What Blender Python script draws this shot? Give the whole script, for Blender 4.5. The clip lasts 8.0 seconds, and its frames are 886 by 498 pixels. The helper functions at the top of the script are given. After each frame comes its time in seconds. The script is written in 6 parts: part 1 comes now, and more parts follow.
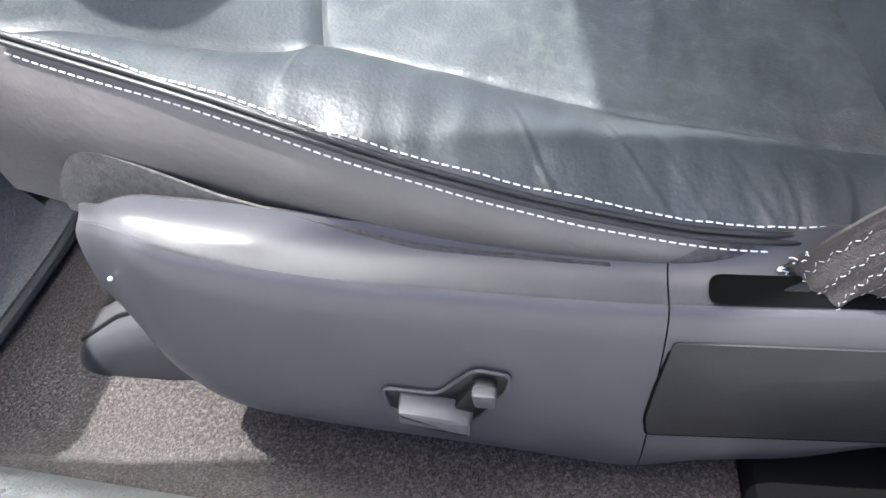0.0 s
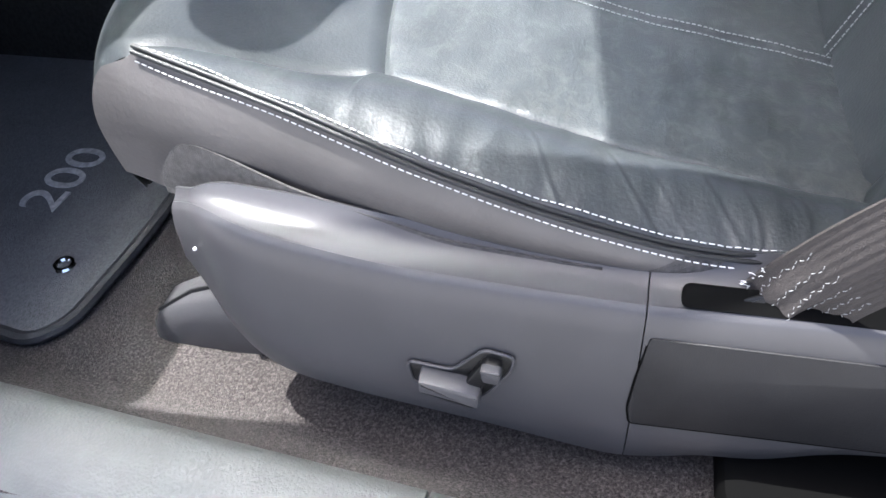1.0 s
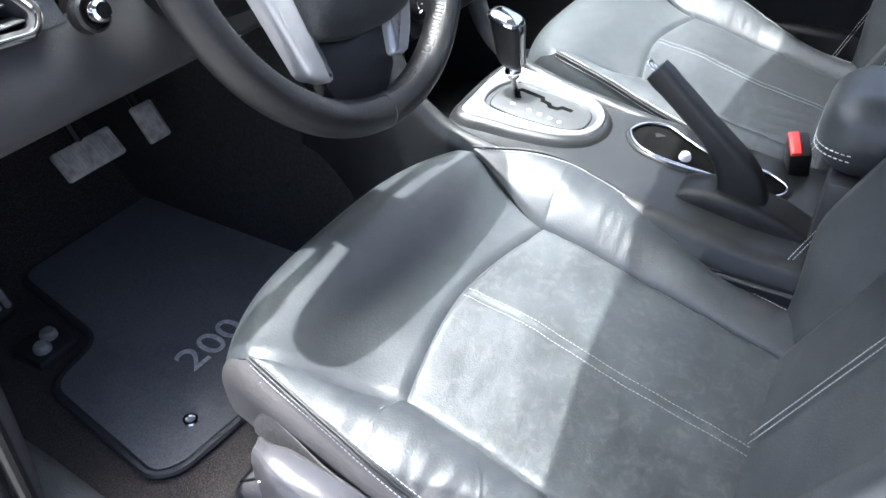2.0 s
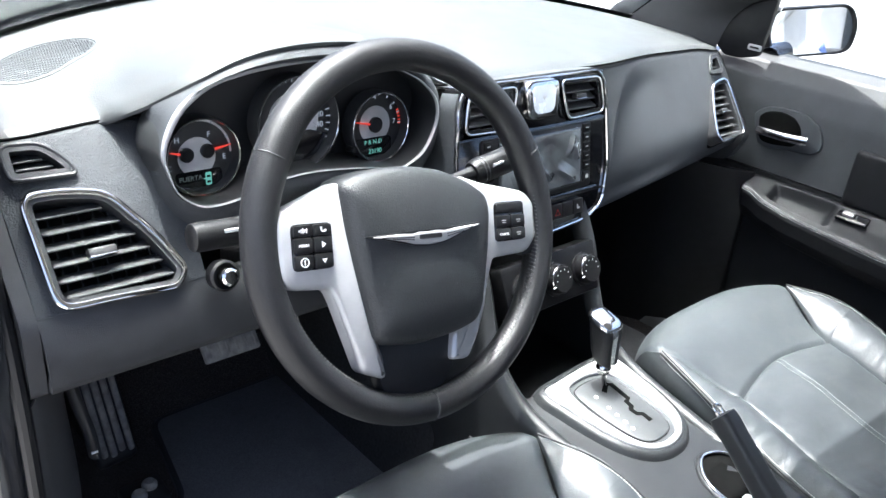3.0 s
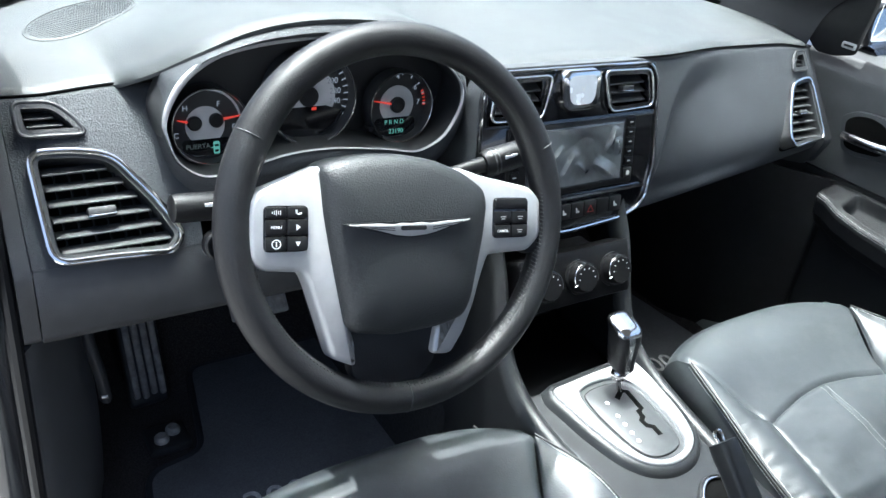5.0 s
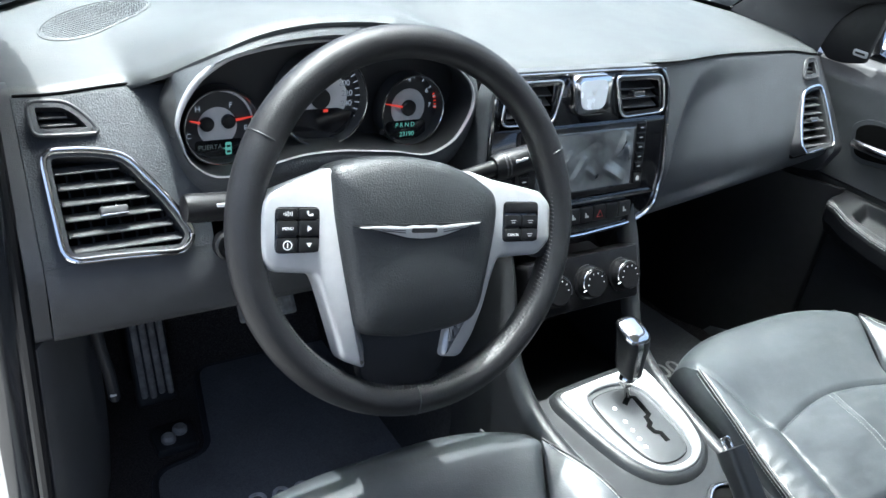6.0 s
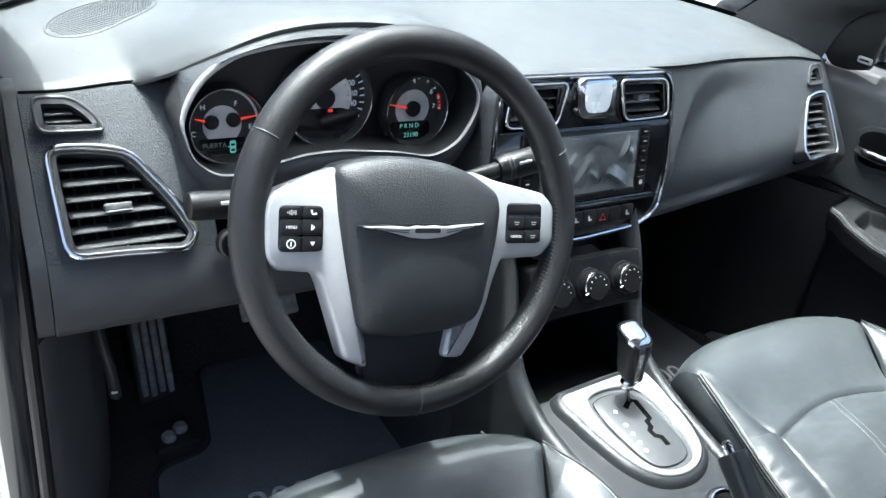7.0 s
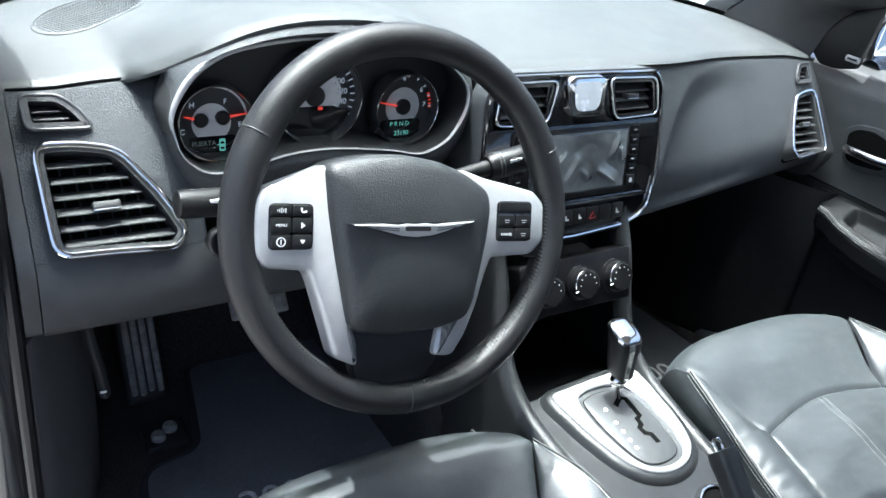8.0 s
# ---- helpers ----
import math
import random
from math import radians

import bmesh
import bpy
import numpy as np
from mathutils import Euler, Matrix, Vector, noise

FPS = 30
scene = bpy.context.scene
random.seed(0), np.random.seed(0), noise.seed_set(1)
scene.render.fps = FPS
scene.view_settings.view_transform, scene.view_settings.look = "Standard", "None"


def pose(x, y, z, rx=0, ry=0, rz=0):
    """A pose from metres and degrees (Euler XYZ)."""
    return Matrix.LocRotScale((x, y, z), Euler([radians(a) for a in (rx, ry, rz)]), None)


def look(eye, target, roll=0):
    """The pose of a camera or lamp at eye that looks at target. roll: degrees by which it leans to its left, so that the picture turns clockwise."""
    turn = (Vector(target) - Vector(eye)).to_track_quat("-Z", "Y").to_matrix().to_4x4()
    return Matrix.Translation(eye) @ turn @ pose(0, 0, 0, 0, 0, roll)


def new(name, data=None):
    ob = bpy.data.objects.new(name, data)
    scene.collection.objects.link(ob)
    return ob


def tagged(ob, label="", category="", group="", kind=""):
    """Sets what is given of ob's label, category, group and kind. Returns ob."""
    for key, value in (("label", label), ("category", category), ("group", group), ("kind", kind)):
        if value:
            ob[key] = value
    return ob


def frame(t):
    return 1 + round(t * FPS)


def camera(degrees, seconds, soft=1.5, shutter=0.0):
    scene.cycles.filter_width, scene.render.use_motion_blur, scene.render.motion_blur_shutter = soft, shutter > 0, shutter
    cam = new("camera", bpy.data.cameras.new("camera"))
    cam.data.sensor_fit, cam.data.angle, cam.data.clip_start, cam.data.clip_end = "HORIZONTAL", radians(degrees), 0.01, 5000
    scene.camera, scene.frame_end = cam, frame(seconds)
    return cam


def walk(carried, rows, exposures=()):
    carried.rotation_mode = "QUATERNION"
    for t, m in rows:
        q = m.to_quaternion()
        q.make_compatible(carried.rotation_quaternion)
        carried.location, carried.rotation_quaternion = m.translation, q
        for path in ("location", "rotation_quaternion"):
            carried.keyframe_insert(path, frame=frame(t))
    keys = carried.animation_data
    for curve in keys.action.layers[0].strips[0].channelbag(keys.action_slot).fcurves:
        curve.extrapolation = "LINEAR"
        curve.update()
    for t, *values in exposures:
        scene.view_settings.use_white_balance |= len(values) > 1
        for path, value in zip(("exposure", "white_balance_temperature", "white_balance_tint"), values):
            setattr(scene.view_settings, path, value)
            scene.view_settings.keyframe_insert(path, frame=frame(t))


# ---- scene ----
cam = camera(58.0, 8.0)
PATH = [
    (0, (-0.492, -0.273, 0.514), (0.871, -0.008, -0.925), -6.2),
    (0.5, (-0.534, -0.28, 0.505), (0.854, 0.079, -0.89), -5.4),
    (1, (-0.56, -0.302, 0.552), (0.85, 0.101, -0.808), -4.7),
    (1.5, (-0.572, -0.365, 0.715), (0.812, 0.108, -0.65), -2.7),
    (2, (-0.569, -0.427, 0.841), (0.828, 0.352, -0.361), 0.1),
    (2.2, (-0.57, -0.456, 0.873), (0.81, 0.487, -0.226), 1.0),
    (3.3, (-0.453, -0.573, 1.04), (0.753, 0.774, 0.185), 8.4),
    (3.5, (-0.425, -0.591, 1.045), (0.727, 0.766, 0.133), 9.8),
    (4, (-0.389, -0.6, 1.042), (0.662, 0.778, 0.044), 8.6),
    (4.5, (-0.384, -0.595, 1.042), (0.653, 0.807, 0.063), 8.0),
    (6, (-0.389, -0.591, 1.041), (0.632, 0.834, 0.079), 8.5),
    (6.5, (-0.391, -0.592, 1.039), (0.629, 0.837, 0.08), 8.9),
    (7, (-0.391, -0.592, 1.039), (0.628, 0.839, 0.083), 9.1),
    (7.5, (-0.391, -0.591, 1.038), (0.64, 0.832, 0.083), 9.4),
    (8, (-0.391, -0.592, 1.038), (0.648, 0.825, 0.083), 9.4),
]
EXPOSURES = [(0.0, 1.82, 5820, 11), (1.0, 1.84, 5820, 11), (1.6, 1.92, 5780, 11), (2.2, 2.0, 5700, 10), (3.3, 1.68, 5760, 9), (4.5, 1.45, 5560, 5), (8.0, 1.45, 5560, 5)]
walk(cam, [(t, look(eye, target, roll)) for t, eye, target, roll in PATH], EXPOSURES)

# ---- light ----
SUN_DIR = Vector((0.03, -0.25, -1.0)).normalized()
world = bpy.data.worlds.new("sky")
scene.world = world
world.use_nodes = True
wn = world.node_tree.nodes
sky = wn.new("ShaderNodeTexSky")
sky.sky_type, sky.sun_disc = "NISHITA", False
sky.sun_elevation = math.asin(-SUN_DIR.z)
sky.sun_rotation = math.atan2(-SUN_DIR.x, -SUN_DIR.y)
sky.air_density, sky.dust_density, sky.ozone_density = 0.8, 6.0, 0.6
wn["Background"].inputs["Strength"].default_value = 0.15
world.node_tree.links.new(sky.outputs["Color"], wn["Background"].inputs["Color"])
sun = new("sun", bpy.data.lights.new("sun", "SUN"))
sun.data.energy, sun.data.angle, sun.data.color = 4.8, radians(0.6), (1.0, 0.94, 0.83)
sun.matrix_world = look((0, 0, 4), Vector((0, 0, 4)) + SUN_DIR)


# ---- materials ----
def material(name, color, rough=0.5, metal=0.0, vary=0.25, scale=30.0, bump=0.0, bump_scale=400.0, coat=0.0, spec=0.5,
             stain=None, stain_scale=4.0, stain_amount=0.5, stain_warp=0.0, rough_vary=0.08, sheen=0.0):
    """Principled surface with variation at two scales, fine relief and, if given, stains of another colour."""
    m = bpy.data.materials.new(name)
    m.use_nodes = True
    nt = m.node_tree
    n, li = nt.nodes, nt.links
    bsdf = n["Principled BSDF"]
    tc = n.new("ShaderNodeTexCoord")
    big = n.new("ShaderNodeTexNoise")
    big.inputs["Scale"].default_value, big.inputs["Detail"].default_value = scale, 5
    li.new(tc.outputs["Object"], big.inputs["Vector"])
    ramp = n.new("ShaderNodeMapRange")
    ramp.inputs["From Min"].default_value, ramp.inputs["From Max"].default_value = 0.3, 0.7
    ramp.inputs["To Min"].default_value, ramp.inputs["To Max"].default_value = 1 - vary, 1 + vary
    li.new(big.outputs["Fac"], ramp.inputs["Value"])
    base = n.new("ShaderNodeMix")
    base.data_type, base.blend_type = "RGBA", "MULTIPLY"
    base.inputs[0].default_value = 1.0
    base.inputs[6].default_value = (*color, 1)
    li.new(ramp.outputs["Result"], base.inputs[7])
    out = base.outputs[2]
    if stain:
        st = n.new("ShaderNodeTexNoise")
        st.inputs["Scale"].default_value, st.inputs["Detail"].default_value, st.inputs["Roughness"].default_value = stain_scale, 9, 0.7
        st.inputs["Distortion"].default_value = stain_warp
        li.new(tc.outputs["Object"], st.inputs["Vector"])
        sr = n.new("ShaderNodeMapRange")
        sr.inputs["From Min"].default_value, sr.inputs["From Max"].default_value = 0.48, 0.72
        sr.inputs["To Max"].default_value = stain_amount
        li.new(st.outputs["Fac"], sr.inputs["Value"])
        mx = n.new("ShaderNodeMix")
        mx.data_type = "RGBA"
        mx.inputs[7].default_value = (*stain, 1)
        li.new(sr.outputs["Result"], mx.inputs[0])
        li.new(out, mx.inputs[6])
        out = mx.outputs[2]
    li.new(out, bsdf.inputs["Base Color"])
    rr = n.new("ShaderNodeMapRange")
    rr.inputs["To Min"].default_value, rr.inputs["To Max"].default_value = max(0.02, rough - rough_vary), min(1, rough + rough_vary)
    li.new(big.outputs["Fac"], rr.inputs["Value"])
    li.new(rr.outputs["Result"], bsdf.inputs["Roughness"])
    bsdf.inputs["Metallic"].default_value = metal
    bsdf.inputs["Specular IOR Level"].default_value = spec
    bsdf.inputs["Coat Weight"].default_value = coat
    bsdf.inputs["Coat Roughness"].default_value = 0.08
    bsdf.inputs["Sheen Weight"].default_value = sheen
    if bump:
        fine = n.new("ShaderNodeTexNoise")
        fine.inputs["Scale"].default_value, fine.inputs["Detail"].default_value = bump_scale, 4
        li.new(tc.outputs["Object"], fine.inputs["Vector"])
        b = n.new("ShaderNodeBump")
        b.inputs["Strength"].default_value, b.inputs["Distance"].default_value = bump, 0.002
        li.new(fine.outputs["Fac"], b.inputs["Height"])
        li.new(b.outputs["Normal"], bsdf.inputs["Normal"])
    return m


def glass(name, tint=(1, 1, 1), rough=0.0):
    m = bpy.data.materials.new(name)
    m.use_nodes = True
    b = m.node_tree.nodes["Principled BSDF"]
    b.inputs["Base Color"].default_value = (*tint, 1)
    b.inputs["Roughness"].default_value = rough
    b.inputs["Transmission Weight"].default_value = 1.0
    b.inputs["IOR"].default_value = 1.45
    return m


def glow(name, color, strength):
    m = bpy.data.materials.new(name)
    m.use_nodes = True
    b = m.node_tree.nodes["Principled BSDF"]
    b.inputs["Base Color"].default_value = (0.02, 0.02, 0.02, 1)
    b.inputs["Emission Color"].default_value = (*color, 1)
    b.inputs["Emission Strength"].default_value = strength
    return m


LEATHER = material("black_leather", (0.031, 0.0355, 0.039), 0.42, vary=0.18, scale=14, bump=0.15, bump_scale=420, spec=0.55, stain=(0.085, 0.09, 0.087), stain_scale=24, stain_amount=0.25)
WORN = material("worn_leather", (0.041, 0.046, 0.049), 0.38, vary=0.25, scale=16, bump=0.22, bump_scale=520, spec=0.55, stain=(0.24, 0.245, 0.225), stain_scale=70, stain_amount=0.19, stain_warp=0.8)
PIPING = material("black_piping", (0.016, 0.017, 0.018), 0.5, vary=0.15, scale=40, spec=0.3)
FACING = material("side_leather", (0.085, 0.080, 0.078), 0.45, vary=0.2, scale=20, bump=0.2, bump_scale=260)
FABRIC = material("woven_black_fabric", (0.066, 0.063, 0.062), 0.8, vary=0.35, scale=240, bump=0.6, bump_scale=900)
THREAD_GREY = material("grey_thread", (0.29, 0.295, 0.295), 0.75, vary=0.2, scale=200)
THREAD = material("white_thread", (0.72, 0.72, 0.70), 0.75, vary=0.2, scale=200)
CONSOLE = material("black_console_plastic", (0.015, 0.016, 0.017), 0.36, vary=0.15, scale=40, bump=0.14, bump_scale=900, spec=0.36)
PLASTIC = material("grey_black_plastic", (0.030, 0.031, 0.033), 0.46, vary=0.15, scale=40, bump=0.22, bump_scale=900)
SHIELD = material("grey_plastic", (0.056, 0.055, 0.059), 0.36, vary=0.06, scale=25, spec=0.38, bump=0.05, bump_scale=1800, rough_vary=0.03)
# Shield plastic turned darker: the rear panel's shade is in this colour.
SHADED_SHIELD = material("shaded_grey_plastic", (0.014, 0.014, 0.0155), 0.5, vary=0.12, scale=25, spec=0.25, bump=0.15, bump_scale=1100, stain=(0.05, 0.05, 0.05), stain_scale=12, stain_amount=0.2)
SOFT = material("soft_touch_dash", (0.034, 0.0375, 0.042), 0.6, vary=0.12, scale=30, bump=0.5, bump_scale=520, spec=0.3)
DECK = material("dash_top_vinyl", (0.034, 0.0375, 0.039), 0.50, vary=0.08, scale=18, bump=0.3, bump_scale=620, stain=(0.055, 0.055, 0.052), stain_scale=6, stain_amount=0.4, spec=0.4)
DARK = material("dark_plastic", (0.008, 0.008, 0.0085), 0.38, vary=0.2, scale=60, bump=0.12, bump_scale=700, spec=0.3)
BLACKPANEL = material("matt_black_panel", (0.006, 0.006, 0.0065), 0.32, vary=0.15, scale=40, bump=0.1, bump_scale=800, spec=0.12)
# Black for hollows and joints: the shade of their depth is in the colour.
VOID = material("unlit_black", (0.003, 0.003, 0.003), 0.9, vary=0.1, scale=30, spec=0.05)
GLOSS = material("piano_black", (0.006, 0.006, 0.007), 0.09, vary=0.1, scale=10, coat=0.6, rough_vary=0.03)
CHROME = material("chrome", (0.86, 0.845, 0.82), 0.09, 1.0, vary=0.06, scale=20, rough_vary=0.04)
SILVER = material("satin_silver_paint", (0.38, 0.385, 0.39), 0.36, 0.4, vary=0.06, scale=60, rough_vary=0.05)
GATE = material("grey_gate_plate", (0.030, 0.032, 0.034), 0.5, 0.0, vary=0.1, scale=60, bump=0.1, bump_scale=800)
RIM = material("wheel_leather", (0.009, 0.009, 0.010), 0.45, vary=0.2, scale=30, bump=0.18, bump_scale=600, spec=0.38)
PAD = material("airbag_vinyl", (0.0145, 0.016, 0.0175), 0.48, vary=0.12, scale=25, bump=0.45, bump_scale=620)
CARPET = material("grey_brown_carpet", (0.038, 0.033, 0.0315), 0.95, vary=0.8, scale=650, bump=1.0, bump_scale=900, spec=0.1, stain=(0.165, 0.147, 0.139), stain_scale=430, stain_amount=0.9, sheen=0.1)
MAT = material("black_mat_carpet", (0.145, 0.147, 0.152), 0.9, vary=0.25, scale=420, bump=0.9, bump_scale=800, spec=0.15, stain=(0.055, 0.056, 0.058), stain_scale=8, stain_amount=0.4, sheen=0.15)
EDGE = material("mat_binding", (0.03, 0.032, 0.036), 0.6, vary=0.2, scale=120, bump=0.4, bump_scale=700)
LETTER = material("silver_embroidery", (0.58, 0.58, 0.57), 0.6, vary=0.3, scale=160, bump=0.6, bump_scale=600)
SILL = material("sill_plastic", (0.115, 0.12, 0.117), 0.5, vary=0.12, scale=24, bump=0.5, bump_scale=420, stain=(0.16, 0.16, 0.155), stain_scale=20, stain_amount=0.3)
STEEL = material("worn_steel", (0.45, 0.44, 0.42), 0.4, 0.8, vary=0.25, scale=60)
WEBBING = material("belt_webbing", (0.034, 0.029, 0.0275), 0.7, vary=0.15, scale=500, bump=0.5, bump_scale=1200)
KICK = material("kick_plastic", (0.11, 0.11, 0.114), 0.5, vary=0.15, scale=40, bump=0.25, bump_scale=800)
RUBBER = material("pedal_rubber", (0.33, 0.32, 0.30), 0.75, vary=0.4, scale=60, bump=0.4, bump_scale=300)
DULLRED = material("dull_red_print", (0.22, 0.02, 0.02), 0.4, vary=0.1, scale=30)
FILM = material("crumpled_clear_film", (0.085, 0.092, 0.098), 0.06, vary=0.5, scale=14, coat=0.5, rough_vary=0.05)
RED = material("red_plastic", (0.75, 0.035, 0.03), 0.35, vary=0.1, scale=30)
NEEDLE = glow("red_needle", (1.0, 0.06, 0.03), 0.24)
LCD = glow("green_lcd", (0.25, 0.75, 0.6), 0.15)
LCDDIM = glow("faint_lcd", (0.5, 0.62, 0.58), 0.03)
TUNNEL = material("dark_carpet", (0.038, 0.038, 0.038), 0.95, vary=0.25, scale=200, bump=0.9, bump_scale=700, spec=0.1)
DIAL = material("dial_black", (0.02, 0.021, 0.022), 0.4, vary=0.1, scale=40)
DIALGREY = material("dial_grey", (0.42, 0.42, 0.42), 0.45, vary=0.1, scale=60)
PRINT = glow("lit_white_print", (0.85, 0.9, 1.0), 0.11)
WHITE = material("white_print", (0.75, 0.75, 0.75), 0.5, vary=0.05, scale=60)
CLOCKFACE = material("silver_clock_face", (0.66, 0.70, 0.74), 0.25, 0.4, vary=0.1, scale=30)
SCREEN = material("screen_glass", (0.05, 0.055, 0.06), 0.06, vary=0.3, scale=25, coat=0.8, rough_vary=0.02)
PAINT = material("black_car_paint", (0.012, 0.013, 0.015), 0.2, vary=0.1, scale=20, coat=0.8)
LINER = material("headliner", (0.24, 0.235, 0.225), 0.9, vary=0.1, scale=60, bump=0.3, bump_scale=500)
DOORBLACK = material("black_door_vinyl", (0.009, 0.0094, 0.0105), 0.52, vary=0.15, scale=30, bump=0.3, bump_scale=520, spec=0.2)
DOORVINYL = material("door_vinyl", (0.037, 0.040, 0.043), 0.45, vary=0.12, scale=30, bump=0.35, bump_scale=560, spec=0.5)
TRIM = material("pillar_trim", (0.035, 0.036, 0.039), 0.6, vary=0.12, scale=30, bump=0.3, bump_scale=600)
ASPHALT = material("concrete_yard", (0.36, 0.354, 0.34), 0.9, vary=0.25, scale=3, bump=0.6, bump_scale=120, stain=(0.42, 0.42, 0.40), stain_scale=0.6, stain_amount=0.5)
STUCCO = material("white_stucco", (0.55, 0.545, 0.53), 0.85, vary=0.08, scale=2, bump=0.3, bump_scale=30)
PANE = glass("clear_glass", (0.93, 0.97, 0.96))
DARKGLASS = material("dark_window", (0.03, 0.035, 0.04), 0.25, vary=0.2, scale=1, spec=0.2)
AWNING = material("blue_canvas", (0.06, 0.11, 0.32), 0.8, vary=0.15, scale=2)
MIRROR = material("mirror", (0.92, 0.93, 0.94), 0.01, 1.0, vary=0.01, scale=5, rough_vary=0.005)


# ---- mesh helpers ----
def finish(bm, smooth=True, angle=35):
    bmesh.ops.recalc_face_normals(bm, faces=bm.faces)
    if smooth:
        lim = radians(angle)
        for f in bm.faces:
            f.smooth = True
        for e in bm.edges:
            e.smooth = len(e.link_faces) == 2 and e.calc_face_angle(0) < lim
    return bm


def part(name, bm, mat, parent=None, label="", m=None, smooth=True, angle=35):
    """Links a bmesh as one mesh object, under a thing or a part."""
    if m is not None:
        bm.transform(m)
    finish(bm, smooth, angle)
    me = bpy.data.meshes.new(name)
    bm.to_mesh(me)
    bm.free()
    me.materials.append(mat)
    ob = new(name, me)
    if parent is not None:
        ob.parent = parent
    if label:
        tagged(ob, label)
    return ob


def thing(name, label, category, group="", kind="", at=(0, 0, 0)):
    ob = new(name)
    ob.empty_display_size = 0.05
    ob.location = at
    return tagged(ob, label, category, group, kind)


def add_grid(bm, rows, close_u=False, close_v=False, cap=False):
    """Quads over rows of points; close_u joins each row's ends, close_v joins the last row to the first."""
    vs = [[bm.verts.new(p) for p in row] for row in rows]
    nr, nc = len(vs), len(vs[0])
    for i in range(nr if close_v else nr - 1):
        for j in range(nc if close_u else nc - 1):
            a, b, c, d = vs[i][j], vs[i][(j + 1) % nc], vs[(i + 1) % nr][(j + 1) % nc], vs[(i + 1) % nr][j]
            bm.faces.new((a, b, c, d))
    if cap:
        bm.faces.new(vs[0])
        bm.faces.new(vs[-1][::-1])
    return bm


def surf(fn, nu, nv, close_u=False, close_v=False, cap=False):
    us = [i / (nu if close_u else nu - 1) for i in range(nu)]
    vs = [i / (nv if close_v else nv - 1) for i in range(nv)]
    return add_grid(bmesh.new(), [[fn(u, v) for u in us] for v in vs], close_u, close_v, cap)


def sheet(fn, nu, nv, thick, back):
    """A closed slab: the surface fn and its copy moved by thick along the vector back."""
    bm = bmesh.new()
    b = Vector(back) * thick
    us, vs = [i / (nu - 1) for i in range(nu)], [i / (nv - 1) for i in range(nv)]
    a = [[Vector(fn(u, v)) for u in us] for v in vs]
    front = [[bm.verts.new(p) for p in r] for r in a]
    rear = [[bm.verts.new(p + b) for p in r] for r in a]
    for g in (front, rear):
        for i in range(nv - 1):
            for j in range(nu - 1):
                bm.faces.new((g[i][j], g[i][j + 1], g[i + 1][j + 1], g[i + 1][j]))
    ring = lambda g: g[0] + [r[-1] for r in g[1:]] + g[-1][-2::-1] + [r[0] for r in g[-2:0:-1]]
    p, q = ring(front), ring(rear)
    for k in range(len(p)):
        bm.faces.new((p[k], q[k], q[(k + 1) % len(p)], p[(k + 1) % len(p)]))
    return bm


def spline(pts, n=8, closed=False):
    """Catmull-Rom through the points, n steps a span."""
    p = [Vector(q) for q in pts]
    out = []
    m = len(p)
    for i in range(m if closed else m - 1):
        a = p[(i - 1) % m] if closed or i > 0 else p[0] * 2 - p[1]
        b, c = p[i], p[(i + 1) % m]
        d = p[(i + 2) % m] if closed or i + 2 < m else p[-1] * 2 - p[-2]
        for k in range(n):
            t = k / n
            out.append(0.5 * ((2 * b) + (c - a) * t + (2 * a - 5 * b + 4 * c - d) * t * t + (3 * b - a - 3 * c + d) * t ** 3))
    if not closed:
        out.append(p[-1])
    return out


def rounded(pts, r, n=5):
    """A closed outline in the plane with its corners rounded."""
    out = []
    m = len(pts)
    for i in range(m):
        a, b, c = Vector(pts[i - 1]), Vector(pts[i]), Vector(pts[(i + 1) % m])
        d1, d2 = (a - b), (c - b)
        k = min(r, d1.length * 0.45, d2.length * 0.45)
        p, q = b + d1.normalized() * k, b + d2.normalized() * k
        for s in range(n + 1):
            t = s / n
            out.append((p * (1 - t) ** 2 + b * 2 * t * (1 - t) + q * t * t).to_tuple())
    return out


def rect(x0, y0, x1, y1, r=0.003, n=4):
    return rounded([(x0, y0), (x1, y0), (x1, y1), (x0, y1)], r, n)


def circle(cx, cy, r, n=32, ry=None):
    return [(cx + r * math.cos(2 * math.pi * i / n), cy + (ry or r) * math.sin(2 * math.pi * i / n)) for i in range(n)]


def plate(outline, z0, z1, bevel=0.0, m=None):
    """A solid from an outline, between the heights z0 and z1, its upper rim bevelled."""
    bm = bmesh.new()
    ring = lambda inset, z: [(a, b, z) for a, b in (shrink(outline, inset) if inset else outline)]
    rows = [ring(0, z0), ring(0, z1 - bevel)]
    if bevel:
        rows += [ring(bevel * 0.3, z1 - bevel * 0.3), ring(bevel, z1)]
    add_grid(bm, rows, close_u=True, cap=True)
    if m is not None:
        bm.transform(m)
    return bm


def frame_ring(outer, inner, z0, z1, m=None):
    """A flat frame between two outlines with the same number of points."""
    bm = bmesh.new()
    f = lambda o, z: [(p[0], p[1], z) for p in o]
    add_grid(bm, [f(outer, z0), f(outer, z1), f(inner, z1), f(inner, z0)], close_u=True, close_v=True)
    if m is not None:
        bm.transform(m)
    return bm


